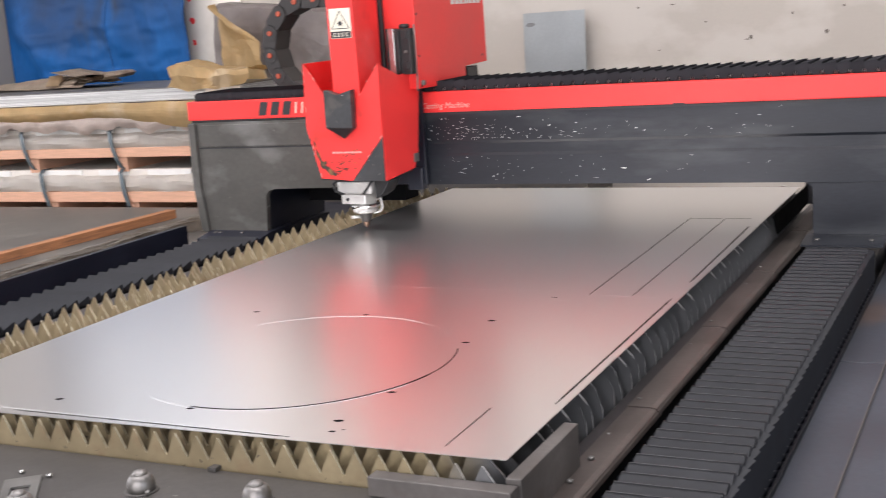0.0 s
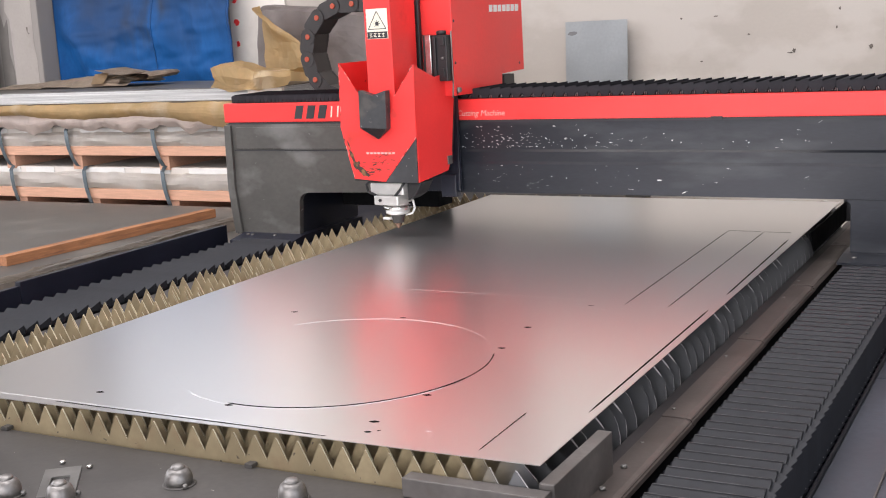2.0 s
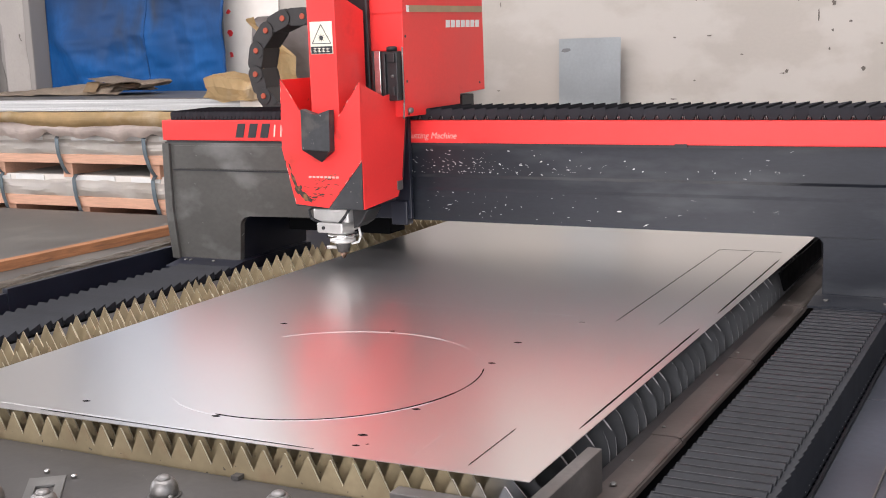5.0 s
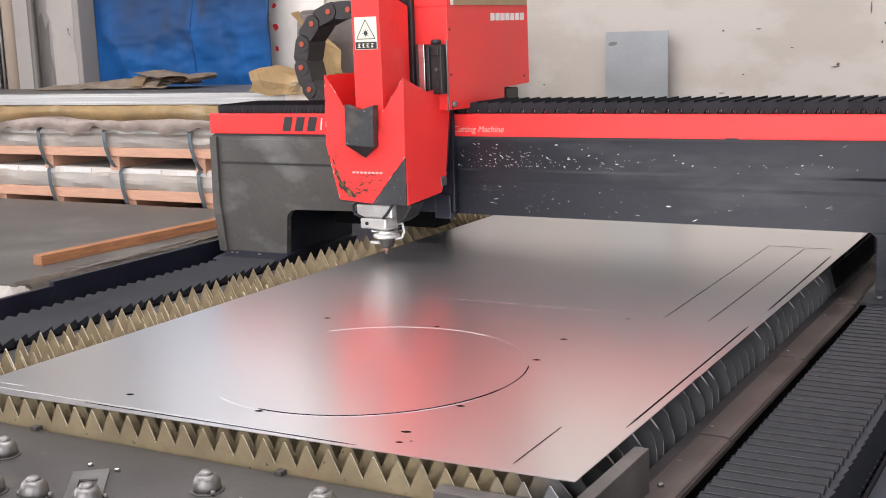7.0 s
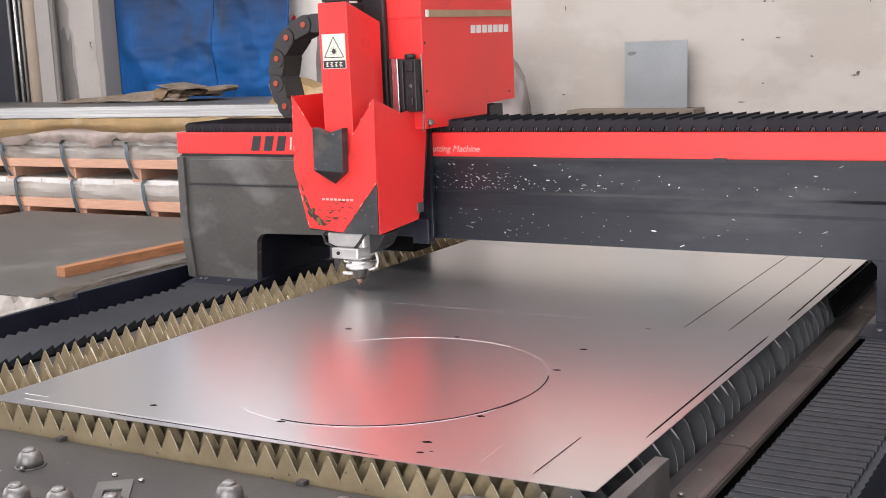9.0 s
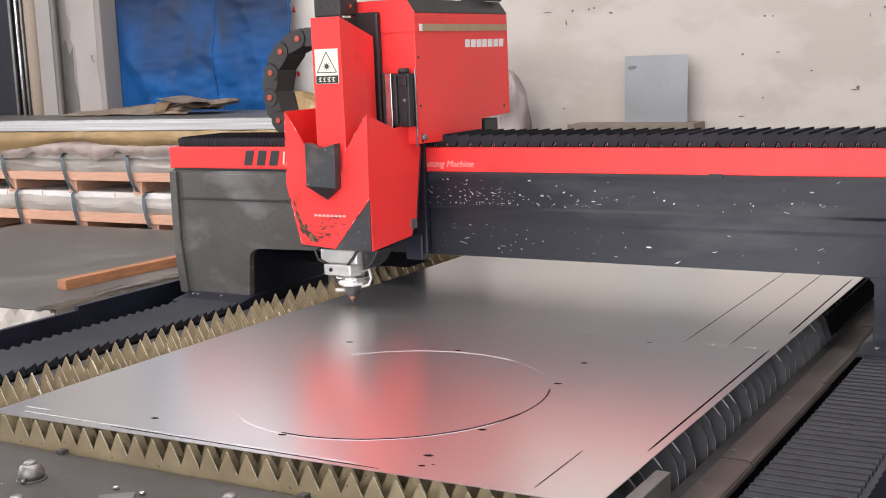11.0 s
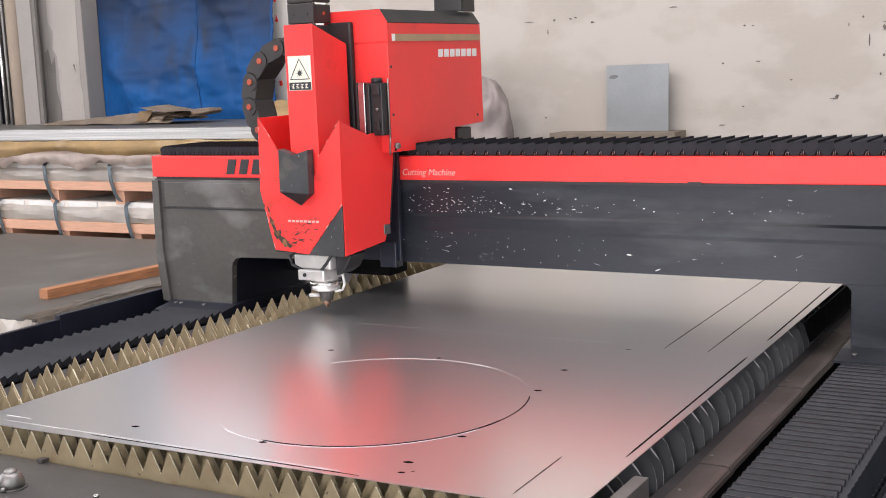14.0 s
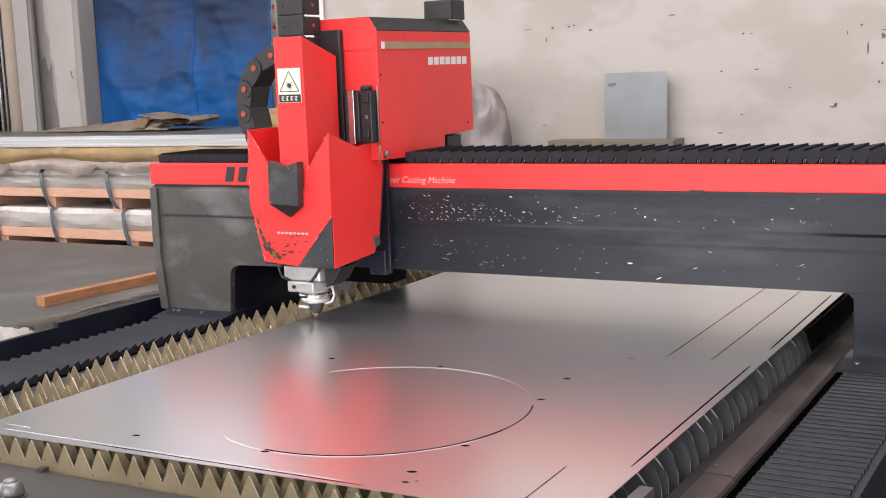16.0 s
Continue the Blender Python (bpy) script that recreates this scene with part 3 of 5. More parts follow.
for x, y0, y1 in ((-0.02, 0.05, 0.9), (-0.05, 0.3, 1.25), (0.005, 0.7, 1.7), (-0.035, 1.3, 2.0)):
    bm = B()
    crumple(bm, 16, 1, lambda u, v: (x + 0.018 * v * math.sin(3.1 * u) + 0.01 * math.sin(9 * u), y0 + (y1 - y0) * u, 0.621), 0.006, 0.15, y1)
    part("torn_strip", bm, M["board"], store, "torn pale packing strip")
timber = thing("timber", (-4.415, 3.93, 0.60), "squared orange-brown timber lying on the sheet stack", "timber")
bm = B()
box(bm, -0.062, 0.0, 0, 1.42, 0, 0.048, 0.003)
part("baulk", bm, M["wood"], timber)
timber.rotation_euler = (0, 0, radians(-4.8))


def ribbon(bm, pts, width, thick):
    """A flat band along a line that runs in y and z."""
    prev = None
    for i, p in enumerate(pts):
        a, b = Vector(pts[max(0, i - 1)]), Vector(pts[min(len(pts) - 1, i + 1)])
        d = (b - a).normalized()
        nrm = Vector((0, d.z, -d.y)).normalized() * thick / 2
        q, side = Vector(p), Vector((width / 2, 0, 0))
        cur = [bm.verts.new(q - side - nrm), bm.verts.new(q + side - nrm), bm.verts.new(q + side + nrm), bm.verts.new(q - side + nrm)]
        if prev:
            for k in range(4):
                bm.faces.new((prev[k], prev[(k + 1) % 4], cur[(k + 1) % 4], cur[k]))
        else:
            bm.faces.new(cur[::-1])
        prev = cur
    bm.faces.new(prev)
    bmesh.ops.recalc_face_normals(bm, faces=bm.faces[:])
    return bm


def bundle(at, w, label, straps):
    t = thing("sheet_bundle", at, label, "sheet bundle", "wrapped sheet bundles")
    film_y = (0.0, -0.010, -0.016, -0.016, -0.010, 0.006)
    bm = B()
    crumple(bm, 130, 5, lambda u, v: (w * u, film_y[int(round(v * 5))] + 0.006 * abs(math.sin(21 * u + 4.2 * v)) + 0.004 * math.sin(47 * u - 3 * v), 0.104 + 0.084 * v + 0.003 * math.sin(19 * u + 2)), 0.008, 0.13, at[2] * 3)
    part("wrapping", bm, M["wrap"], t, "silvery creased wrapping film")
    part("core", box(B(), 0.004, w - 0.004, 0.016, 0.95, 0.11, 0.216), M["wrap"], t)
    for k in range(9):
        x = 0.1 + 0.42 * k + 0.08 * math.sin(5 * k + at[2] * 40)
        part("edge_label", box(B(), x, x + 0.30 + 0.09 * math.sin(3 * k), 0.009, 0.0155, 0.186, 0.213), M["label_"], t, "white paper label")
    part("side_board", box(B(), 0, w, -0.012, 0.03, 0.054, 0.106, 0.003), M["skid"], t, "pink softwood skid board")
    part("side_board", box(B(), 0, w, 0.9, 0.94, 0.054, 0.106, 0.003), M["skid"], t)
    part("base_sheet", box(B(), 0, w, 0.06, 0.92, 0.05, 0.102), M["frame_"], t)
    for x in straps:
        part("foot_block", box(B(), x + 0.01, x + 0.09, 0.002, 0.93, -0.028, 0.053, 0.002), M["skid"], t)
    for x in straps:
        bm = B()
        ribbon(bm, [(x, 0.06, 0.219), (x, 0.0, 0.2195), (x + 0.002, -0.026, 0.200), (x + 0.008, -0.031, 0.150), (x + 0.016, -0.030, 0.100), (x + 0.036, -0.026, 0.040), (x + 0.052, -0.008, -0.004), (x + 0.060, 0.006, -0.012)], 0.030, 0.003)
        part("strap", bm, M["strap"], t, "dark steel strap")
    return t


low = bundle((-7.9, 5.76, 0.552), 3.6, "film-wrapped bundle of steel sheets strapped on softwood skid", (0.45, 1.04, 1.60, 2.25, 2.9))
low.scale = (1, 1, 1.24)
up = bundle((-7.95, 5.76, 0.838), 3.65, "film-wrapped bundle of steel sheets strapped on softwood skid", (0.38, 0.98, 1.58, 2.18, 2.90))
up.scale = (1, 1, 1.10)
part("base", box(B(), -7.9, -4.3, 5.78, 6.7, 0.0, 0.515), M["skid"], None)
tagged(bpy.data.objects["base"], "stacked softwood dunnage under the bundles", "dunnage")
top = thing("open_sheet_pack", (-8.2, 5.70, 1.08), "open pack of galvanised sheets over kraft paper", "sheet pack")
bm = B()
crumple(bm, 110, 8, lambda u, v: (4.10 * u, -0.03 - 0.03 * math.sin(v * 3.1), 0.15 - (1 - v) * (0.105 + 0.03 * math.sin(8 * u) + 0.02 * math.sin(21 * u + 1))), 0.008, 0.14, 2)
part("paper", bm, M["kraft"], top, "folded tan kraft paper")
bm = B()
crumple(bm, 170, 7, lambda u, v: (0.05 + 4.0 * u, -0.012 - 0.025 * math.sin(v * 3.1), 0.085 - (1 - v) * (0.080 + 0.025 * abs(math.sin(17 * u + 2)) + 0.03 * noise.noise(Vector((40 * u, 0, 0))) + 0.012 * math.sin(61 * u))), 0.007, 0.10, 6)
part("film_skirt", bm, M["skirt"], top, "pale creased film skirt")
part("packing", box(B(), 0.0, 4.05, 0.04, 1.0, 0.0, 0.152), M["board"], top)
part("sheet_block", box(B(), 0.0, 4.17, 0.0, 1.02, 0.153, 0.222, 0.002), M["foil"], top, "bright galvanised sheet edges")
part("end_film", box(B(), 3.93, 4.172, -0.003, 0.02, 0.170, 0.219), M["wrap"], top, "white film over sheet ends")
part("top_sheet", box(B(), 0.0, 4.16, 0.0, 1.03, 0.222, 0.228), M["dark_sheet"], top)


def flap(name, at, sx, sy, place, amount, size, material, label, category, seed, n=(24, 10)):
    bm = B()
    crumple(bm, *n, lambda u, v: place(u, v), amount, size, seed, 0.003)
    ob = finish(name, bm, material)
    ob.location = at
    return tagged(ob, label, category)


canvas = thing("canvas", (-6.80, 6.06, 1.310), "folded grey-brown canvas lying on sheet pack", "canvas")
for x0, x1, y0, y1, za, zb, sd in ((0.0, 1.28, 0.0, 0.40, 0.014, 0.050, 3), (0.30, 1.22, 0.03, 0.36, 0.036, 0.072, 8), (0.72, 1.20, 0.0, 0.34, 0.050, 0.072, 5)):
    part("layer", crumple(B(), 20, 6, lambda u, v: (x0 + (x1 - x0) * u, y0 + (y1 - y0) * v, 0.008 + (za + (zb - za) * u) * min(1.0, 3.4 * v, 4 * (1 - v) + 0.2) * min(1.0, 7 * u + 0.15)), 0.011, 0.12, sd), M["cloth"], canvas)
curl = ((1.04, 0.030), (1.30, 0.034), (1.44, 0.046), (1.47, 0.066), (1.45, 0.082), (1.36, 0.084), (1.22, 0.074), (1.08, 0.094), (1.00, 0.110))
part("turned_end", crumple(B(), 8, 5, lambda u, v: (curl[int(round(u * 8))][0], 0.02 + 0.30 * v, curl[int(round(u * 8))][1] + 0.01 * v), 0.005, 0.14, 2), M["cloth"], canvas, "turned-over canvas end")
part("turned_end", crumple(B(), 8, 4, lambda u, v: (1.10 + 0.34 * u, 0.03 + 0.27 * v, 0.056 + 0.010 * math.sin(6 * u)), 0.005, 0.10, 7), M["cloth"], canvas)
part("band", crumple(B(), 6, 6, lambda u, v: (0.98 + 0.11 * u, -0.006 + 0.35 * v, 0.022 + 0.066 * min(1.0, 6 * v, 6 * (1 - v) + 0.3)), 0.005, 0.12, 4), M["tan"], canvas, "tan paper band")
def spill(u, v):
    # hangs over the pack's front edge, then heaps up towards the back
    x = 0.54 * u + 0.03 * math.sin(7 * v)
    hang = math.sin(math.pi * min(1.0, 0.12 + 0.95 * u)) ** 0.7
    if v < 0.35:
        return x, -0.035 - 0.03 * v, -0.030 * hang + (v / 0.35) * (0.05 + 0.04 * hang) + 0.008
    k = (v - 0.35) / 0.65
    return x, -0.03 + 0.34 * k, 0.055 + 0.02 * hang + 0.07 * math.sin(math.pi * min(1, 0.25 + 0.75 * k)) * (0.6 + 0.4 * math.sin(5 * u + 1))


kraft1 = flap("kraft_wrapper", (-4.50, 5.69, 1.310), 1, 1, spill, 0.022, 0.13, M["kraft"], "crumpled tan kraft paper spilling over sheet pack", "paper", 8, (20, 14))
kraft2 = flap("kraft_wrapper", (-4.46, 6.13, 1.31), 1, 1, lambda u, v: (0.02 * (1 - v) - 0.07 * v + u * (0.30 * min(1.0, (1 - v) / 0.5) + 0.03), 0.05 * v + 0.05 * math.sin(4 * u + 2 * v), 0.47 * v - 0.04 * u * v), 0.020, 0.16, M["kraft"], "upright torn tan kraft paper flap", "paper", 5, (14, 16))

# tarpaulin with hanging folds
bm = B()
def hang(u, v):
    k = min(1.0, 8 * u)
    y = 0.13 * noise.noise(Vector((u * 2.4 + v * 1.2, v * 1.1 - u, 3))) + 0.04 * abs(math.sin(5.5 * (u + 0.7 * v) + 2 * v * v)) * (1 - u)
    y -= 0.10 * max(0.0, 1 - abs(u - 0.05 - 0.36 * (0.75 - v)) * 9) * max(0.0, 0.85 - v) + 0.03 * max(0.0, 1 - abs(u - 0.60 - 0.05 * v) * 12)
    y -= 0.05 * max(0.0, 1 - abs(u - 0.86 + 0.22 * (v - 0.4)) * 10) + 0.03 * max(0.0, 1 - abs(v - 0.52 - 0.05 * u) * 14) * (1 - u)
    y += 0.06 * abs(noise.noise(Vector((u * 4 - v * 2.2, v * 1.6 + u * 2, 1)))) + 0.010 * noise.noise(Vector((u * 12, v * 26, 0))) + 0.014 * noise.noise(Vector((u * 7 + v * 3, v * 9, 4)))
    return -6.63 + 1.57 * u, 6.60 + y * k, 1.0 + 1.27 * v


sheet_grid(bm, 110, 70, hang, 0.002)
tarp = thing("tarpaulin", (0, 0, 0), "blue tarpaulin hanging in folds before the wall", "tarpaulin")
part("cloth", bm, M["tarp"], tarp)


def along(u0, u1, v0, v1, nu, nv):
    def place(u, v):
        x, y, z = hang(u0 + (u1 - u0) * u, v0 + (v1 - v0) * v)
        return x, y - 0.004, z
    return sheet_grid(B(), nu, nv, place, 0.0015)


part("seam", along(0.575, 0.582, 0.0, 1.0, 1, 70), M["tarp_hem"], tarp, "darker stitched seam")
part("hem", along(0.988, 1.0, 0.0, 1.0, 1, 70), M["tarp_hem"], tarp)

# pillar, boards, tubes at the wall
bm = B()
box(bm, -7.42, -6.64, 6.45, 6.79, 0, 6.0, 0.01)
pillar = setting("pillar", bm, M["concrete"], "grey plastered wall pillar with patches", "pillar")
part("bare_patch", prism(B(), [(-7.04, 1.0), (-6.93, 1.0), (-6.925, 1.42), (-6.955, 1.56), (-6.945, 1.80), (-6.985, 1.74), (-7.01, 1.86), (-7.04, 1.83)], "y", 6.4465, 6.449), M["plaster_dark"], pillar, "darker bare plaster patch")
part("bare_patch", prism(B(), [(-6.76, 1.74), (-6.745, 1.735), (-6.75, 1.71), (-6.735, 1.69), (-6.74, 1.685), (-6.757, 1.71)], "y", 6.4465, 6.449), M["chip"], pillar)
part("plaster_patch", prism(B(), [(-6.905, 1.0), (-6.69, 1.0), (-6.685, 1.50), (-6.70, 1.62), (-6.69, 2.30), (-6.72, 3.2), (-6.98, 3.2), (-6.985, 2.05), (-6.94, 1.98), (-6.96, 1.86), (-6.92, 1.80), (-6.915, 1.40)], "y", 6.4475, 6.4495), M["plaster_pale"], pillar, "paler smoothed plaster band")
boards = thing("leaning_board", (-7.19, 6.36, 0), "pale fibre board leaning at the pillar", "board")
part("panel", box(B(), -0.02, 0.13, 0, 0.03, 0, 3.2, 0.004), M["board"], boards)
part("edge_strip", box(B(), 0.135, 0.17, 0.005, 0.03, 0, 3.2, 0.004), M["plaster_dark"], boards)
for x, r, mm, lab in ((-7.30, 0.068, "card", "tall brown cardboard tube standing at wall"), (-7.43, 0.012, "dull", "tall polished steel tube standing at wall"), (-7.485, 0.014, "chrome", "tall polished steel tube standing at wall"), (-7.555, 0.013, "dull", "tall polished steel tube standing at wall")):
    t = finish("upright_tube", lathe(B(), [(r, 0), (r, 3.4)], pose(x, 6.42, 0), 20), M[mm])
    tagged(t, lab, "tube")
door = thing("steel_door_leaf", (-8.2, 6.50, 0), "dark painted steel door leaf against wall", "door")
part("leaf", box(B(), -0.6, 0.57, 0, 0.05, 0, 3.4, 0.005), M["navy"], door)
post = thing("wall_sheet", (-5.12, 6.74, 1.3), "white printed sheet with red marks on the wall", "poster")
part("backing", box(B(), -0.06, 0.40, 0.04, 0.055, -0.1, 1.6), M["wrap"], post)
for z, r, a in ((0.24, 0.026, 0.3), (0.385, 0.032, 1.0), (0.53, 0.024, 0.1), (0.68, 0.03, 2.0), (0.81, 0.022, 0.7)):
    pts = [(-0.012 + r * (0.55 + 0.45 * math.sin(5 * k + 9 * a)) * math.cos(k * 0.9 + a), z + r * (0.8 + 0.2 * math.cos(7 * k + a)) * math.sin(k * 0.9 + a)) for k in range(7)]
    part("mark", prism(B(), pts, "y", 0.036, 0.0395), M["red"], post)


def bag(name, at, rx, ry, h, seed, material, label):
    bm = B()
    rnd = random.Random(seed)
    prof_ = [(0.75, 0.0), (0.92, 0.06), (0.98, 0.12), (1.0, 0.22), (1.0, 0.32), (0.96, 0.42), (0.90, 0.52), (0.80, 0.62), (0.70, 0.71), (0.58, 0.79), (0.46, 0.87), (0.34, 0.93), (0.12, 1.0)]
    lathe(bm, prof_, Matrix.Diagonal((rx, ry, h, 1)), 56)
    for v in bm.verts:
        d = noise.noise_vector(v.co * 7 + Vector((seed, 0, 0))) * 0.05 + noise.noise_vector(Vector((v.co.x * 34, v.co.y * 34, v.co.z * 9)) + Vector((0, seed, 0))) * 0.016
        v.co += Vector((d.x, d.y, d.z if v.co.z > 0.05 else 0))
        v.co.z = max(0.0, v.co.z)
    ob = finish(name, bm, material)
    ob.location = at
    return tagged(ob, label, "plastic film")


bag("film_bag", (-3.40, 6.52, 1.122), 0.17, 0.13, 0.42, 5, M["plastic"], "grey crumpled plastic film bundle on cabinet")
wrapped = thing("wrapped_block", (-4.62, 6.24, 1.122), "block wrapped in mauve-grey plastic film on cabinet", "wrapped block")
part("core", box(B(), 0.06, 0.98, 0.09, 0.40, 0, 0.54, 0.01), M["board"], wrapped)
part("film", crumple(B(), 26, 20, lambda u, v: (1.04 * u, 0.02 + 0.05 * v + 0.03 * math.sin(3 * u + 2 * v) + (0.3 * (v - 0.88) / 0.12 if v > 0.88 else 0), min(v / 0.88, 1.0) * (0.655 - 0.10 * u)), 0.016, 0.24, 3), M["plastic"], wrapped, "creased mauve-grey plastic film")
part("film", crumple(B(), 10, 14, lambda u, v: (1.04 + 0.02 * math.sin(5 * v), 0.06 + 0.34 * u, 0.54 * v), 0.014, 0.2, 4), M["plastic"], wrapped)
shelf = thing("shelf", (0, 0, 0), "low dusty cabinet standing against the wall", "cabinet")
part("body", box(B(), -4.75, -2.22, 6.35, 6.79, 0.0, 1.12), M["frame_"], shelf)
part("top_board", box(B(), -3.02, -2.24, 6.60, 6.795, 1.125, 1.19, 0.003), M["board2"], shelf, "weathered brown top board")
plate = finish("leaning_plate", box(B(), -0.190, 0.190, 0, 0.003, 0, 0.385), M["galv"])
plate.matrix_world = pose(-2.503, 6.70, 1.192, -3)
tagged(plate, "small galvanised steel plate leaning on wall", "metal plate")
part("stain", prism(B(), [(-0.145 + 0.036 * (0.8 + 0.2 * math.sin(3 * k)) * math.cos(k * 0.7), 0.318 + 0.018 * (0.8 + 0.2 * math.cos(5 * k)) * math.sin(k * 0.7)) for k in range(9)], "y", -0.0012, -0.0003), M["stain_grey"], plate, "dull grey stain")

# ---- gantry (its own space: y = 0 at the beam's face) ----
GX0, GX1 = -3.155, -0.30
gantry = thing("gantry", (0, 3.36, 0), "charcoal steel gantry with red trim over the bed", "gantry")
prof = [(0.0, 1.250), (0.0, 1.141), (0.0045, 1.131), (0.0045, 1.096), (0.0, 1.086), (0.0, 0.978), (0.42, 0.978), (0.42, 1.250)]
part("beam", prism(B(), prof, "x", -2.80, GX1), M["beam"], gantry, "charcoal enamelled beam with chipped paint")
part("trim", box(B(), GX0 - 0.004, GX1 + 0.004, -0.012, 0.28, 1.252, 1.330, 0.004), M["red"], gantry, "red enamelled trim")
# Dark strip drawn in for the shade under the trim's edge.
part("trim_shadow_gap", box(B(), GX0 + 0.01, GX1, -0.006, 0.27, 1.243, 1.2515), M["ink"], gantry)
# left end: a leg with a rounded notch
pts = [(GX0, 1.245), (GX0 - 0.006, 0.97), (GX0 + 0.012, 0.78), (-2.825, 0.78), (-2.815, 0.90)]
pts += [(-2.815 + 0.045 - 0.045 * math.cos(radians(a)), 0.918 + 0.045 * math.sin(radians(a))) for a in (15, 35, 55, 75, 90)]
pts += [(-2.42, 0.970), (-2.42, 1.245)]
part("end_plate", prism(B(), pts, "y", -0.006, 0.02), M["leg"], gantry, "grey enamelled end plate")
part("end_leg", prism(B(), [(GX0 + 0.01, 1.24), (GX0 + 0.005, 0.97), (GX0 + 0.02, 0.79), (-2.83, 0.79), (-2.82, 0.96), (-2.803, 0.985), (-2.803, 1.24)], "y", 0.021, 0.46), M["navy"], gantry)
part("edge_flange", prism(B(), [(GX0 - 0.004, 1.24), (GX0 + 0.028, 1.24), (GX0 + 0.026, 0.98), (GX0 + 0.046, 0.785), (GX0 + 0.010, 0.785), (GX0 - 0.010, 0.97)], "y", -0.020, 0.40, 0.003), M["leg"], gantry)
part("upper_panel", box(B(), GX0 + 0.05, -2.44, -0.012, -0.0065, 1.142, 1.232, 0.002), M["leg"], gantry)
part("panel_seam", box(B(), GX0 + 0.034, -2.44, -0.0085, -0.006, 1.134, 1.1385), M["ink"], gantry)
part("end_foot", prism(B(), [(-0.12, 0.722), (-0.12, 0.774), (-0.07, 0.782), (-0.02, 0.7895), (0.44, 0.7895), (0.44, 0.722)], "x", -3.10, -2.795), M["navy"], gantry)
# Added block, keeps roof light off the slats under the beam.
part("underside_cowl", box(B(), -2.80, -2.33, 0.30, 0.42, 0.865, 0.976), M["trough"], gantry)
for x in (-3.06, -3.035, -2.925):
    part("bolt", lathe(B(), [(0.007, 0), (0.007, 0.005)], pose(x, -0.045, 0.7855, 7), 6), M["dull"], gantry)
# right end
part("end_leg", prism(B(), [(-0.646, 0.80), (-0.645, 0.958), (-0.664, 0.9775), (GX1, 0.9775), (GX1, 0.80)], "y", 0.003, 0.46, 0.003), M["beam"], gantry)
# Black backdrop behind the leg, in place of the interior's shade.
part("inner_cheek", prism(B(), [(-0.646, 0.46), (-0.641, 0.46), (-0.641, 0.81), (-0.80, 0.81), (-0.80, 0.80), (-0.646, 0.80)], "z", 0.765, 0.977), M["ink"], gantry, "black backdrop for the shaded opening")
# Black plate put in for the gantry's shade on the slat ends.
part("brush_plate", prism(B(), [(0.16, 0.768), (0.08, 0.844), (0.80, 0.844), (0.80, 0.768)], "x", -0.7930, -0.7885), M["trough"], gantry, "black plate standing in for shade on slat ends")
part("end_foot", prism(B(), [(-0.13, 0.786), (-0.13, 0.793), (-0.02, 0.802), (0.44, 0.802), (0.44, 0.786)], "x", -0.665, -0.41), M["beam"], gantry)
for x in (-0.62, -0.45):
    part("bolt", lathe(B(), [(0.008, 0), (0.008, 0.006)], pose(x, -0.075, 0.797, 3), 6), M["dull"], gantry)
# chips in the beam's paint
rnd = random.Random(4)
for k in range(240):
    near = rnd.random() < 0.62
    x = rnd.gauss(-1.82, 0.19) if near else rnd.uniform(-2.05, -0.70)
    z = rnd.choice((rnd.uniform(1.145, 1.235), rnd.uniform(1.145, 1.20), rnd.uniform(1.145, 1.185), rnd.uniform(0.985, 1.083)))
    if not -2.3 < x < -0.66:
        continue
    w, hh, a = 0.0013 + 0.014 * rnd.random() ** 6, 0.0004 + 0.0022 * rnd.random() ** 3, rnd.gauss(0, 0.35)
    bm = B()
    m = 5
    pts = [(w * math.cos(6.283 * i / m) * rnd.uniform(0.6, 1), hh * math.sin(6.283 * i / m) * rnd.uniform(0.6, 1)) for i in range(m)]
    pts = [(x + p[0] * math.cos(a) - p[1] * math.sin(a), z + p[0] * math.sin(a) + p[1] * math.cos(a)) for p in pts]
    part("paint_chip", prism(bm, pts, "y", -0.0012, 0.0005), M["white"], gantry)
# brand mark in plain dark shapes, and the readable words
for k, x in enumerate((-2.805, -2.748, -2.692)):
    bm = B()
    prism(bm, [(x, 1.265), (x + 0.036, 1.265), (x + 0.050, 1.318), (x + 0.014, 1.318)], "y", -0.0135, -0.011)
    part("brand_mark", bm, M["ink"], gantry)
for x in (-2.63, -2.60):
    part("brand_mark", prism(B(), [(x, 1.27), (x + 0.006, 1.27), (x + 0.012, 1.314), (x + 0.006, 1.314)], "y", -0.0135, -0.011), M["cream"], gantry)
words("Laser Cutting Machine", 0.030, M["fade"], gantry, pose(-1.868, -0.0132, 1.268, 90), "lettering", 0.25, "pale italic lettering", "RIGHT")
part("notch", box(B(), -1.10, -1.06, -0.0135, -0.008, 1.246, 1.256), M["ink"], gantry)
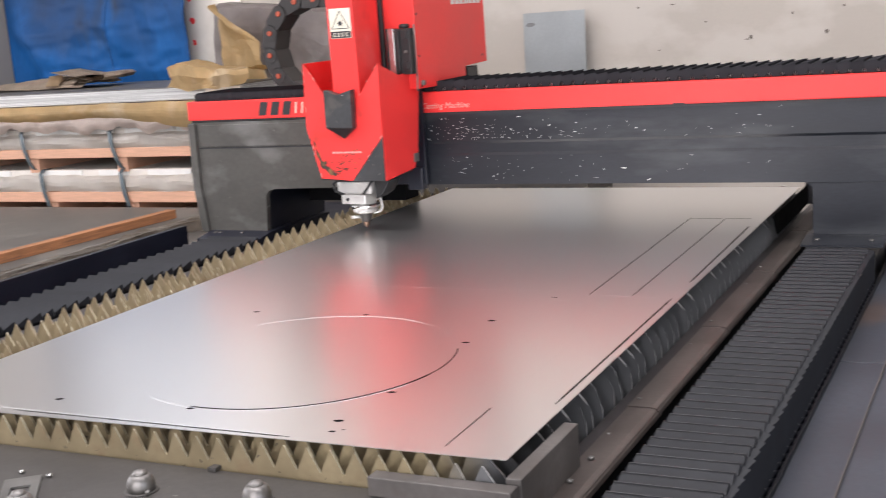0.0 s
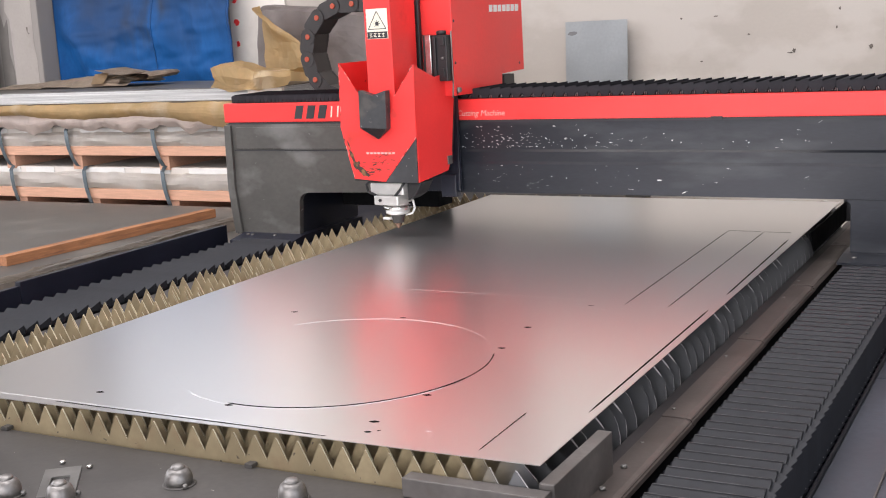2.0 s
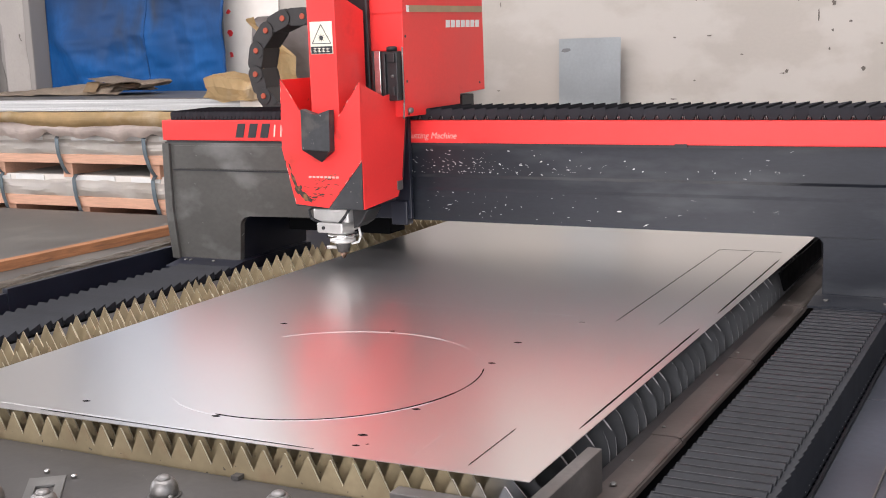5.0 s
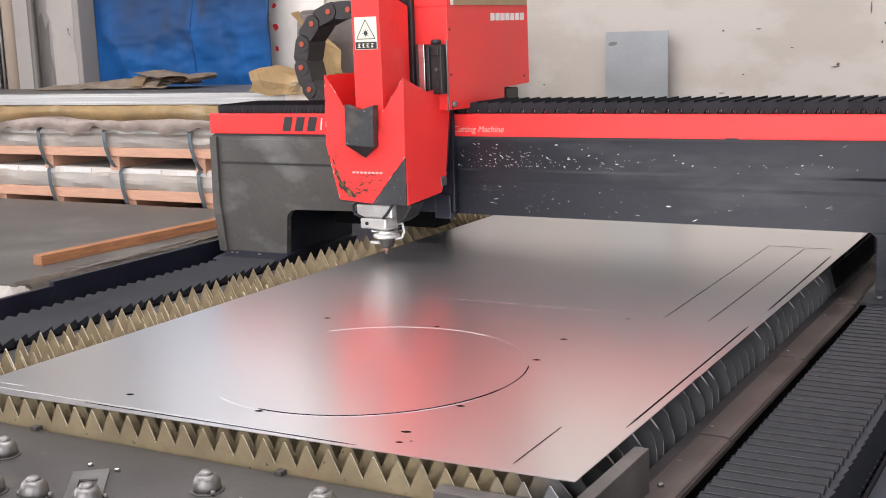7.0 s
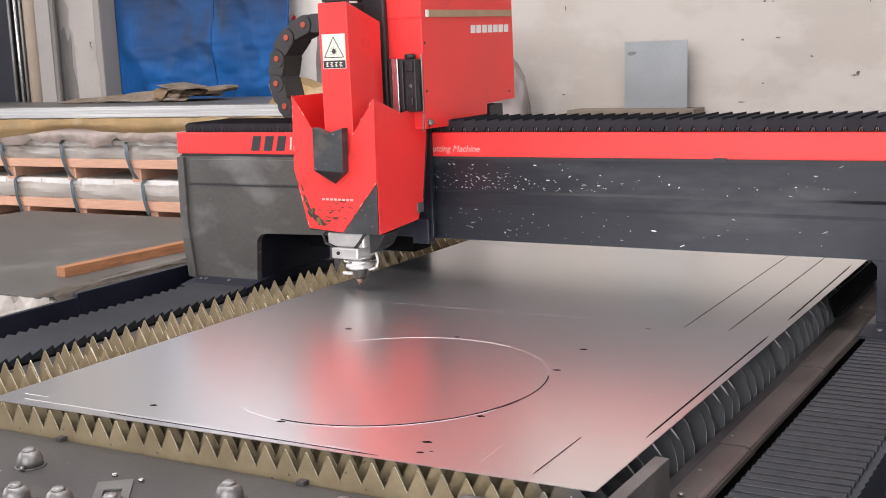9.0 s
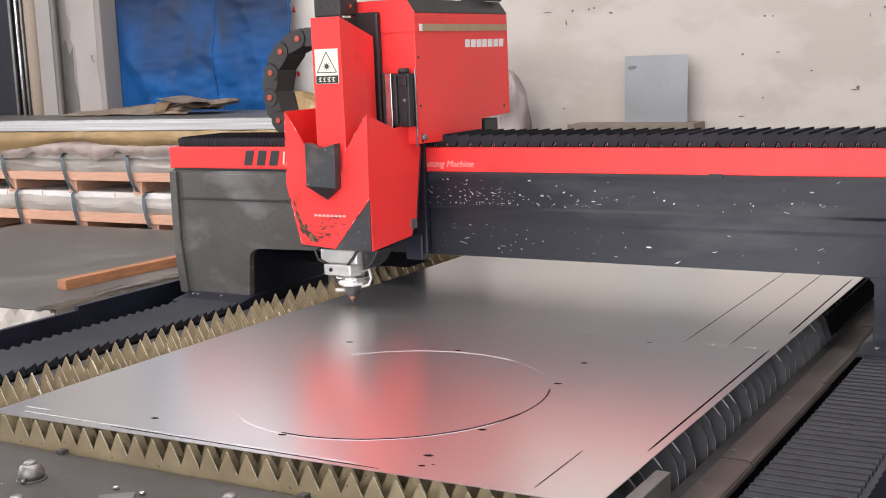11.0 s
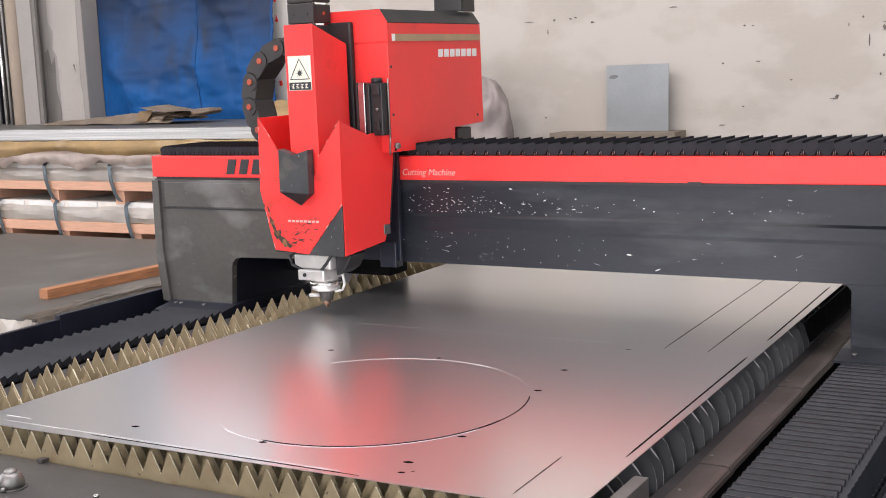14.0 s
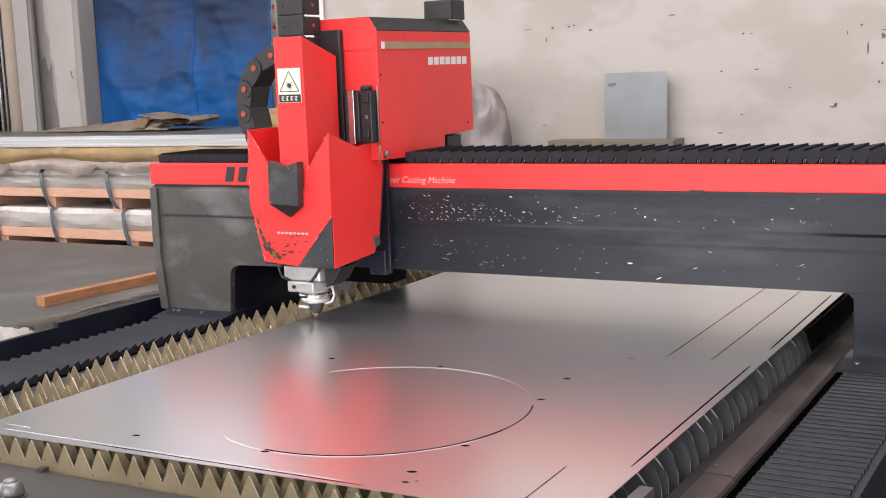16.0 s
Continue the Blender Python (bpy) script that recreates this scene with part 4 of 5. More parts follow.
# folded cover on the beam: tents with open-toed front hems
def beam_fold(p, h, at):
    bm = B()
    prism(bm, [(0.0, h - 0.007), (p, h), (p, h - 0.002), (0.0, h - 0.009)], "y", 0.0, 0.24)
    q = 0.30 * p
    prism(bm, [(q, 0.0), (p - q, 0.0), (p, 0.45 * h), (p, h - 0.002), (0.0, h - 0.009), (0.0, 0.45 * h)], "y", -0.001, 0.001)
    prism(bm, [(0.0, h - 0.009), (0.0, 0.0), (0.0016, 0.0), (0.0016, h - 0.009)], "y", 0.001, 0.24)
    prism(bm, [(p - 0.0016, 0.001), (p - 0.0001, 0.001), (p - 0.0001, h - 0.002), (p - 0.0016, h - 0.002)], "y", 0.001, 0.24)
    ob = part("cover_fold", bm, M["fold_cloth"], gantry)
    ob.location = at
    stay = B()
    for sgn in (-1, 1):
        rod(stay, (p, 0.003, 0.44 * h), (p + sgn * 0.10 * p, 0.003, 0.001), 0.0009, 5)
    part("fold_stay", stay, M["stay"], ob, "bright wire stay")
    return ob


def beam_cover(x0, x1, p, h, y, z):
    one = beam_fold(p, h, (x0, y, z))
    wire = one.children[0]
    x = x0 + p
    while x < x1:
        o = share(one, gantry, (x, y, z))
        share(wire, o, (0, 0, 0))
        x += p


beam_cover(-2.06, GX1 - 0.03, 0.0427, 0.041, 0.004, 1.331)
beam_cover(GX0 + 0.03, -2.22, 0.0185, 0.034, 0.004, 1.331)
part("cover_core", box(B(), GX0 + 0.03, GX1 - 0.01, 0.012, 0.236, 1.3305, 1.352), M["trough"], gantry)

# ---- carriage on the beam (its own space: gantry's y, x along the beam) ----
carriage = thing("laser_carriage", (0, 3.36, 0), "red sheet-metal carriage housing on the gantry", "machine carriage")
bp = [(-0.14, 1.352), (-0.14, 1.757), (0.482, 1.757), (0.485, 1.412), (0.275, 1.406), (0.268, 1.345)]
part("housing", prism(B(), bp, "x", -2.215, -1.984, 0.003), M["red"], carriage, "red enamelled housing")
part("cap", prism(B(), [(-2.215, 1.7575), (-1.982, 1.7575), (-2.012, 1.800), (-2.19, 1.800)], "y", -0.138, 0.482, 0.002), M["black"], carriage, "black cap")
part("front_cap", prism(B(), [(-2.218, 1.70), (-1.981, 1.70), (-1.981, 1.757), (-2.008, 1.798), (-2.218, 1.80)], "y", -0.143, -0.1385), M["red"], carriage)
part("tape", box(B(), -1.983, -1.980, -0.10, 0.470, 1.700, 1.722), M["tan"], carriage, "tan strip")
part("tape_end", box(B(), -1.983, -1.9795, -0.115, -0.10, 1.700, 1.722), M["white"], carriage)
for k in range(7):
    y0 = 0.175 + 0.040 * k
    part("brand_mark", prism(B(), [(y0, 1.646), (y0 + 0.030, 1.646), (y0 + 0.032, 1.672), (y0 + 0.002, 1.672)], "x", -1.984, -1.9825), M["white"], carriage)
part("slide_plate", box(B(), -2.20, -2.036, -0.034, -0.016, 0.985, 1.345, 0.003), M["navy"], carriage, "dark vertical slide plate")
part("slide_block", box(B(), -2.11, -2.046, -0.05, -0.008, 0.965, 1.05, 0.004), M["navy"], carriage)
part("guide_channel", box(B(), -2.195, -2.105, -0.162, -0.142, 1.30, 1.765, 0.008), M["black"], carriage, "black guide channel")
part("guide_rail", box(B(), -2.074, -2.050, -0.186, -0.1425, 1.405, 1.575, 0.002), M["chrome"], carriage, "bright steel guide rail")
part("rail_edge", box(B(), -2.081, -2.0745, -0.188, -0.1425, 1.405, 1.575, 0.001), M["black"], carriage)
part("edge_rod", tube(B(), [(-1.986, -0.146, 1.585), (-1.986, -0.146, 1.40), (-1.990, -0.146, 1.345)], 0.0028, 8), M["dull"], carriage, "thin steel rod")
bm = B()
box(bm, -2.0495, -1.990, -0.178, -0.1425, 1.408, 1.572, 0.004)
box(bm, -2.044, -2.030, -0.188, -0.178, 1.415, 1.565, 0.003)
box(bm, -2.020, -1.996, -0.186, -0.178, 1.535, 1.566, 0.003)
box(bm, -2.016, -2.000, -0.184, -0.178, 1.425, 1.455, 0.003)
part("runner_block", bm, M["black"], carriage)
part("runner_cap", lathe(B(), [(0.018, 0), (0.018, 0.012), (0.013, 0.016)], pose(-2.018, -0.160, 1.5725), 16), M["black"], carriage)
part("runner_screw", lathe(B(), [(0.006, 0), (0.006, 0.004), (0.003, 0.006)], pose(-2.008, -0.178, 1.49, 90), 10), M["dull"], carriage)
part("knob", lathe(B(), [(0.007, 0), (0.010, 0.004), (0.010, 0.014), (0.005, 0.017)], pose(-1.985, -0.115, 1.372, 90, 0, 60), 14), M["dull"], carriage)
for yy, zz in ((-0.125, 1.62), (-0.125, 1.47), (-0.12, 1.36), (0.44, 1.44)):
    part("screw", lathe(B(), [(0.005, 0), (0.004, 0.002)], pose(-1.984, yy, zz, 0, 90), 10), M["ink"], carriage)
part("chain_shoe", box(B(), -2.10, -1.99, 0.30, 0.40, 1.335, 1.40, 0.004), M["black"], carriage)

# ---- cutting head: rises and falls on the carriage ----
head = thing("laser_torch", (0, 3.36, 0), "scuffed red laser cutter with steel nozzle", "laser cutter")
YF = -0.375
fr = [(-2.327, 1.482), (-2.242, 1.357), (-2.235, 1.30), (-2.12, 1.30), (-2.105, 1.357), (-2.020, 1.468), (-2.026, 1.212), (-2.160, 1.056), (-2.289, 1.066), (-2.334, 1.250)]
part("front_panel", prism(B(), fr, "y", YF, YF + 0.005), M["red_worn"], head, "red front panel with burnt scuffs")
part("corner_panel", prism(B(), [(-2.026, 1.210), (-2.028, 1.054), (-2.160, 1.054)], "y", YF + 0.0005, YF + 0.005), M["wedge_"], head, "dark grey corner panel")
sd = [(YF + 0.0055, 1.466), (-0.216, 1.413), (-0.093, 1.428), (-0.066, 1.342), (-0.108, 1.129), (-0.147, 1.069), (YF + 0.0055, 1.054)]
part("side_panel", prism(B(), sd, "x", -2.030, -2.024), M["red"], head, "red side panel")
lp = [(-2.327, 1.480), (-2.334, 1.250), (-2.289, 1.068), (-2.283, 1.068), (-2.328, 1.250), (-2.321, 1.480)]
part("side_panel", prism(B(), lp, "y", YF + 0.0055, -0.10), M["red"], head)
part("bottom_panel", box(B(), -2.29, -2.031, YF + 0.006, -0.15, 1.058, 1.062), M["black"], head)
part("inner_back", box(B(), -2.318, -2.031, -0.115, -0.108, 1.20, 1.40), M["red"], head)
cp = [(YF + 0.008, 1.31), (YF + 0.008, 1.758), (-0.188, 1.697), (-0.192, 1.31)]
part("column", prism(B(), cp, "x", -2.212, -2.106, 0.002), M["red"], head, "red square column cover")
part("latch", box(B(), -2.0238, -2.0200, -0.152, -0.116, 1.090, 1.122, 0.002), M["dull"], head, "small steel latch")
part("seam_strip", prism(B(), [(-0.095, 1.425), (-0.067, 1.342), (-0.109, 1.130), (-0.113, 1.132), (-0.073, 1.342), (-0.099, 1.425)], "x", -2.0238, -2.0215), M["black"], head)
# dark wedge set in the front panel
bm = B()
w0, w1 = -2.232, -2.122
prism(bm, [(w0, 1.384), (-2.177, 1.366), (w1, 1.382), (w1 - 0.004, 1.246), (w0 - 0.003, 1.252)], "y", YF - 0.030, YF + 0.002, 0.002)
part("wedge", bm, M["wedge_"], head, "dark grey wedge block")
bm = B()
vs = [bm.verts.new(p) for p in ((w0 - 0.003, YF - 0.030, 1.252), (w1 - 0.004, YF - 0.030, 1.246), (-2.177, YF - 0.001, 1.208), (w0 - 0.003, YF - 0.001, 1.250), (w1 - 0.004, YF - 0.001, 1.246))]
for f in ((0, 2, 1), (0, 3, 2), (1, 2, 4), (0, 1, 4, 3), (3, 4, 2)):
    bm.faces.new([vs[i] for i in f])
bmesh.ops.recalc_face_normals(bm, faces=bm.faces[:])
part("wedge_foot", bm, M["black"], head)
for k in range(8):
    x = -2.232 + 0.0152 * k
    part("brand_mark", box(B(), x, x + 0.0105, YF - 0.0012, YF - 0.0002, 1.1555, 1.1620), M["fade"], head)
# burnt and scratched paint low on the front panel
rnd = random.Random(21)


def blot(cx, cz, rx, rz, turn, n_=14):
    out = []
    for i in range(n_):
        t = 6.283 * i / n_
        k = rnd.uniform(0.55, 1.0)
        px, pz = rx * k * math.cos(t), rz * k * math.sin(t)
        out.append((cx + px * math.cos(turn) - pz * math.sin(turn), cz + px * math.sin(turn) + pz * math.cos(turn)))
    return out


for cx, cz, rx, rz, turn in ((-2.262, 1.100, 0.030, 0.013, -0.7), (-2.292, 1.145, 0.034, 0.009, -1.1), (-2.236, 1.082, 0.020, 0.008, -0.4), (-2.305, 1.19, 0.02, 0.003, -1.2), (-2.27, 1.122, 0.012, 0.010, 0.2), (-2.250, 1.092, 0.022, 0.016, -0.5), (-2.278, 1.112, 0.018, 0.014, -0.9), (-2.215, 1.090, 0.016, 0.004, 0.1), (-2.20, 1.118, 0.014, 0.003, 0.3), (-2.185, 1.10, 0.018, 0.003, 0.2)):
    part("scorch_mark", prism(B(), blot(cx, cz, rx, rz, turn), "y", YF - 0.0009, YF - 0.0001), M["scorch"], head)
for k in range(34):
    cx = rnd.uniform(-2.25, -2.12)
    part("scratch", prism(B(), blot(cx, rnd.uniform(1.075, 1.145) + (cx + 2.22) * 0.35, rnd.uniform(0.006, 0.018), rnd.uniform(0.0008, 0.0024), rnd.gauss(0.2, 0.3), 8), "y", YF - 0.0007, YF - 0.0001), M["scorch"], head)
for k in range(10):
    part("scratch", prism(B(), blot(rnd.uniform(-2.30, -2.05), rnd.uniform(1.2, 1.44), rnd.uniform(0.002, 0.005), rnd.uniform(0.0006, 0.0012), rnd.gauss(1.4, 0.4), 8), "y", YF - 0.0007, YF - 0.0001), M["scorch"], head)
for a, b in (((-2.327, 1.482), (-2.242, 1.357)), ((-2.105, 1.357), (-2.020, 1.468)), ((-2.334, 1.250), (-2.289, 1.066)), ((-2.327, 1.482), (-2.334, 1.250)), ((-2.026, 1.212), (-2.160, 1.056))):
    for k in range(7):
        u = rnd.random()
        cx, cz = a[0] + (b[0] - a[0]) * u, a[1] + (b[1] - a[1]) * u
        part("edge_wear", prism(B(), blot(cx * 0.985 + -2.18 * 0.015, cz, rnd.uniform(0.003, 0.014), rnd.uniform(0.0007, 0.0018), math.atan2(b[1] - a[1], b[0] - a[0]), 8), "y", YF - 0.0008, YF - 0.0001), M["scorch" if k % 3 else "fade"], head)
# warning sticker
sign = part("warning_sticker", box(B(), -2.202, -2.117, YF + 0.0062, YF + 0.0078, 1.560, 1.664), M["cream"], head, "cream laser warning sticker")
bm = B()
for a, b in (((-2.195, 1.594), (-2.124, 1.594)), ((-2.124, 1.594), (-2.1595, 1.655)), ((-2.1595, 1.655), (-2.195, 1.594))):
    rod(bm, (a[0], YF + 0.0062, a[1]), (b[0], YF + 0.0062, b[1]), 0.0014, 6)
part("triangle", bm, M["ink"], sign)
bm = B()
lathe(bm, [(0.0075, 0), (0.007, 0.001)], pose(-2.1595, YF + 0.0062, 1.612, 90), 12)
for k in range(8):
    a = k * math.pi / 4
    rod(bm, (-2.1595, YF + 0.006, 1.612), (-2.1595 + 0.013 * math.cos(a), YF + 0.006, 1.612 + 0.013 * math.sin(a)), 0.0008, 5)
part("burst", bm, M["ink"], sign)
part("text_field", box(B(), -2.200, -2.119, YF + 0.0052, YF + 0.0061, 1.5615, 1.5845), M["ink"], sign)
for k in range(4):
    x = -2.190 + 0.0165 * k
    bm = B()
    for j, (dz, w) in enumerate(((0.0, 1.0), (0.005, 0.6), (0.010, 1.0))):
        box(bm, x, x + 0.011 * w, YF + 0.0045, YF + 0.0051, 1.567 + dz, 1.569 + dz)
    box(bm, x + 0.0045, x + 0.0065, YF + 0.0044, YF + 0.005, 1.566, 1.580)
    part("character", bm, M["cream"], sign)
# nozzle group
NX, NY = -2.185, -0.258
part("adapter", box(B(), NX - 0.085, NX + 0.10, NY - 0.060, NY + 0.080, 1.044, 1.060, 0.004), M["black"], head)
part("mount_block", box(B(), NX - 0.078, NX + 0.062, NY - 0.058, NY + 0.050, 0.998, 1.043, 0.007), M["steel"], head, "machined steel block")
part("lens_drawer", box(B(), NX - 0.058, NX + 0.044, NY - 0.070, NY + 0.045, 0.962, 0.997, 0.006), M["steel"], head)
part("drawer_screw", rod(B(), (NX - 0.03, NY - 0.074, 0.98), (NX - 0.03, NY - 0.069, 0.98), 0.006), M["black"], head)
part("side_cap", prism(B(), [(NX + 0.063, 1.043), (NX + 0.125, 1.043), (NX + 0.095, 0.995), (NX + 0.063, 0.975)], "y", NY - 0.03, NY + 0.06, 0.004), M["black"], head)
part("collar", lathe(B(), [(0.046, 0.944), (0.054, 0.941), (0.054, 0.930), (0.046, 0.927)], pose(NX, NY, 0.012)), M["chrome"], head, "polished collar ring")
part("sensor_body", lathe(B(), [(0.040, 0.956), (0.041, 0.944), (0.041, 0.926), (0.045, 0.922), (0.045, 0.914), (0.032, 0.908)], pose(NX, NY, 0.012)), M["steel"], head)
part("nozzle_holder", lathe(B(), [(0.028, 0.908), (0.027, 0.905), (0.021, 0.888), (0.019, 0.876)], pose(NX, NY, 0.012)), M["frame_"], head)
part("nozzle", lathe(B(), [(0.013, 0.878), (0.012, 0.868), (0.004, 0.854)], pose(NX, NY, 0.012), 16), M["brass"], head, "copper nozzle tip")
part("gas_fitting", rod(B(), (NX - 0.052, NY - 0.02, 0.905), (NX - 0.018, NY - 0.01, 0.905), 0.006), M["steel"], head)
part("sensor_cable", tube(B(), [(NX + 0.035, NY, 0.918), (NX + 0.062, NY, 0.925), (NX + 0.072, NY, 0.945), (NX + 0.066, NY, 0.975)], 0.004), M["white"], head, "white sensor cable")
part("hose", tube(B(), [(NX - 0.04, NY - 0.056, 0.99), (NX - 0.085, NY - 0.06, 1.01), (NX - 0.10, NY - 0.05, 1.035), (NX - 0.07, NY - 0.03, 1.06)], 0.005), M["black"], head, "thin black hose")
part("hose", tube(B(), [(NX + 0.02, NY - 0.058, 0.99), (NX + 0.05, NY - 0.06, 1.02), (NX + 0.07, NY - 0.05, 1.055)], 0.005), M["black"], head)

# ---- cable chains: one loops behind the beam, one rises behind the column, one behind the housing ----
loop = thing("cable_chain", (0, 3.36, 0), "dark plastic cable chain with orange pins looping behind beam", "cable chain", "cable chains")
LX, LZ, LR, LP, LY = -2.7675, 1.515, 0.198, 0.0957, 0.365


def link(p, a, width=0.115):
    bm = B()
    for yy in (LY, LY + width - 0.012):
        prism(bm, [(0.035 * math.cos(t) + (0.026 if math.cos(t) > 0 else -0.026), 0.036 * math.sin(t)) for t in (radians(q) for q in range(0, 360, 24))], "y", yy, yy + 0.010)
        prism(bm, [(0.034 * math.cos(t) - 0.024, 0.034 * math.sin(t)) for t in (radians(q) for q in range(0, 360, 30))], "y", yy - 0.003, yy - 0.0002)
    box(bm, -0.040, 0.040, LY + 0.0102, LY + width - 0.0122, -0.035, -0.030)
    box(bm, -0.040, 0.040, LY + 0.0102, LY + width - 0.0122, 0.029, 0.034)
    ob = part("chain_link", bm, M["chain"], loop)
    ob.location, ob.rotation_euler = (p[0], 0, p[1]), (0, -a, 0)
    part("pin", lathe(B(), [(0.012, 0), (0.012, 0.002), (0.010, 0.004)], pose(-0.024, LY - 0.0031, 0, 90), 14), M["orange"], ob, "orange pin")
    return ob


for k in range(7):
    a = radians(111.3 + 27.7 * k)
    link((LX + LR * math.cos(a), LZ + LR * math.sin(a)), a + math.pi / 2)
for k in range(6):
    link((LX + 0.022 + LP * k, LZ + LR), math.pi)
for k in range(5):
    link((LX + 0.090 + LP * k, LZ - LR), 0)
part("chain_tray", box(B(), GX0 + 0.02, -2.25, 0.29, 0.50, 1.2508, 1.2795), M["navy"], gantry)
chain = thing("cable_chain", (0, 3.36, 0), "dark plastic cable chain rising behind red column", "cable chain", "cable chains")
for k in range(8):
    z = 1.701 + 0.064 * k
    bm = B()
    box(bm, -2.285, -2.185, -0.245, -0.232, z, z + 0.0635, 0.004)
    box(bm, -2.285, -2.272, -0.231, -0.15, z, z + 0.058, 0.004)
    box(bm, -2.198, -2.185, -0.231, -0.15, z, z + 0.058, 0.004)
    lk = part("chain_link", bm, M["chain"], chain)
    part("pin", lathe(B(), [(0.006, 0), (0.005, 0.003)], pose(-2.185, -0.19, z + 0.03, 0, 90), 10), M["orange"], lk)
    for dx in (-2.262, -2.208):
        part("rivet", lathe(B(), [(0.004, 0), (0.003, 0.002)], pose(dx, -0.245, z + 0.03, 90), 8), M["ink"], lk)
chain2 = thing("cable_chain", (0, 3.36, 0), "dark plastic cable chain rising behind housing", "cable chain", "cable chains")
for k in range(6):
    bm = B()
    box(bm, -2.10, -1.99, 0.36, 0.372, 1.80 + 0.076 * k, 1.868 + 0.076 * k, 0.006)
    box(bm, -2.10, -2.085, 0.372, 0.46, 1.80 + 0.076 * k, 1.868 + 0.076 * k, 0.004)
    box(bm, -2.005, -1.99, 0.372, 0.46, 1.80 + 0.076 * k, 1.868 + 0.076 * k, 0.004)
    lk = part("chain_link", bm, M["chain"], chain2)

# ---- folding covers of the rails ----
FY0 = 1.02


def cover(x0, x1, count, zig, pleated, label):
    """A row of lapped folds; the sides are deep pleats or a zigzag brim over plain cloth."""
    t = thing("rail_cover", (0, 0, 0), label, "bellows cover", "bellows covers of the rails")
    bm = B()
    d = 2.9 / count
    if pleated:
        prism(bm, [(0.0, 0.764), (0.80 * d, 0.785), (d, 0.786), (d, 0.775), (0.87 * d, 0.776), (0.09 * d, 0.760)], "x", x0, x1)
        body = set(bm.faces)
        # thin strip on the ridge that carries the painted highlight
        box(bm, x0, x1, 0.93 * d, d, 0.7861, 0.7868)
        for f in set(bm.faces) - body:
            f.material_index = 1
        for a, b, low in ((x0, x0 - 0.004, 0.722), (x1, x1 + zig, 0.676)):
            vs = [bm.verts.new(p) for p in ((a, 0, low), (b, 0.7 * d, low), (a, d, low), (a, 0, 0.762), (b, 0.7 * d, 0.781), (a, d, 0.783))]
            bm.faces.new((vs[0], vs[1], vs[4], vs[3])), bm.faces.new((vs[1], vs[2], vs[5], vs[4])), bm.faces.new((vs[3], vs[4], vs[5]))
    else:
        for z, k in ((0.770, 0.0), (0.760, 1.0)):
            vs = [bm.verts.new(p) for p in ((x0, 0, z), (x0 - zig, 0.72 * d, z + 0.019 * (1 - k)), (x0, d, z), (x1, d, z), (x1 + zig, 0.72 * d, z + 0.019 * (1 - k)), (x1, 0, z))]
            bm.faces.new((vs[0], vs[1], vs[4], vs[5])), bm.faces.new((vs[1], vs[2], vs[3], vs[4]))
            if k:
                for i in range(6):
                    bm.faces.new((vs[i], vs[(i + 1) % 6], old[(i + 1) % 6], old[i]))
            old = vs
        bmesh.ops.recalc_face_normals(bm, faces=bm.faces[:])
        box(bm, x0 + 0.004, x1 - 0.004, 0, d, 0.7215, 0.759)
    one = part("fold", bm, M["bellow"], t)
    one.data.materials.append(M["fold_rim"])
    return [one] + [share(one, t, (0, 0, 0)) for _ in range(count - 1)]


right_folds = cover(-0.645, -0.452, 64, 0.020, True, "grey-black pleated bellows cover over machine rail")
left_folds = cover(-3.018, -2.792, 54, 0.010, False, "grey-black pleated bellows cover over machine rail")

# ---- toothed slats under the sheet ----
slats = thing("slat_grid", (0, 0, 0), "row of heat-tinted toothed steel slats", "support slats")
PITCH, DEEP, TOP = 0.05078, 0.047, SHEET_Z - 0.0022
n = 34
prof = [(SL_X0, 0.70), (SL_X0, TOP - DEEP)]
x = SL_X0
for k in range(n + 1):
    prof += [(x + PITCH * 0.475, TOP), (x + PITCH * 0.525, TOP), (x + PITCH, TOP - DEEP)]
    x += PITCH
full = prof
prof = [p for p in full if p[0] < SL_X1 - 0.060] + [(SL_X1 - 0.058, TOP), (SL_X1 - 0.040, 0.834), (SL_X1 - 0.016, 0.808), (SL_X1 - 0.004, 0.784), (SL_X1, 0.760), (SL_X1, 0.70)]
front = [p for p in full if p[0] < SL_X1 - 0.006] + [(SL_X1, 0.812), (SL_X1, 0.70)]


def slat(outline):
    ob = part("slat", prism(B(), outline, "y", -0.0017, 0.0017), M["slat"], slats)
    ob.data.materials.append(M["slat_edge"])
    for f in ob.data.polygons:
        f.material_index = 0 if abs(f.normal.y) > 0.5 else 1
    return ob


slat(front).location = (0, SL_Y, 0)
one = slat(prof)
one.location = (0, SL_Y + SL_P, 0)
rnd = random.Random(9)


def worn_slat(src):
    """The same slat with burnt-down and bent teeth."""
    me = src.data.copy()
    for v in me.vertices:
        if v.co.z > TOP - 0.001:
            v.co.z -= abs(rnd.gauss(0, 0.0022))
        elif v.co.x > SL_X1 - 0.07 and v.co.z > 0.76:
            v.co.x += rnd.uniform(-0.003, 0.003)
            v.co.z += rnd.uniform(-0.004, 0.003)
    ob = new("slat", me)
    ob.parent = slats
    return ob


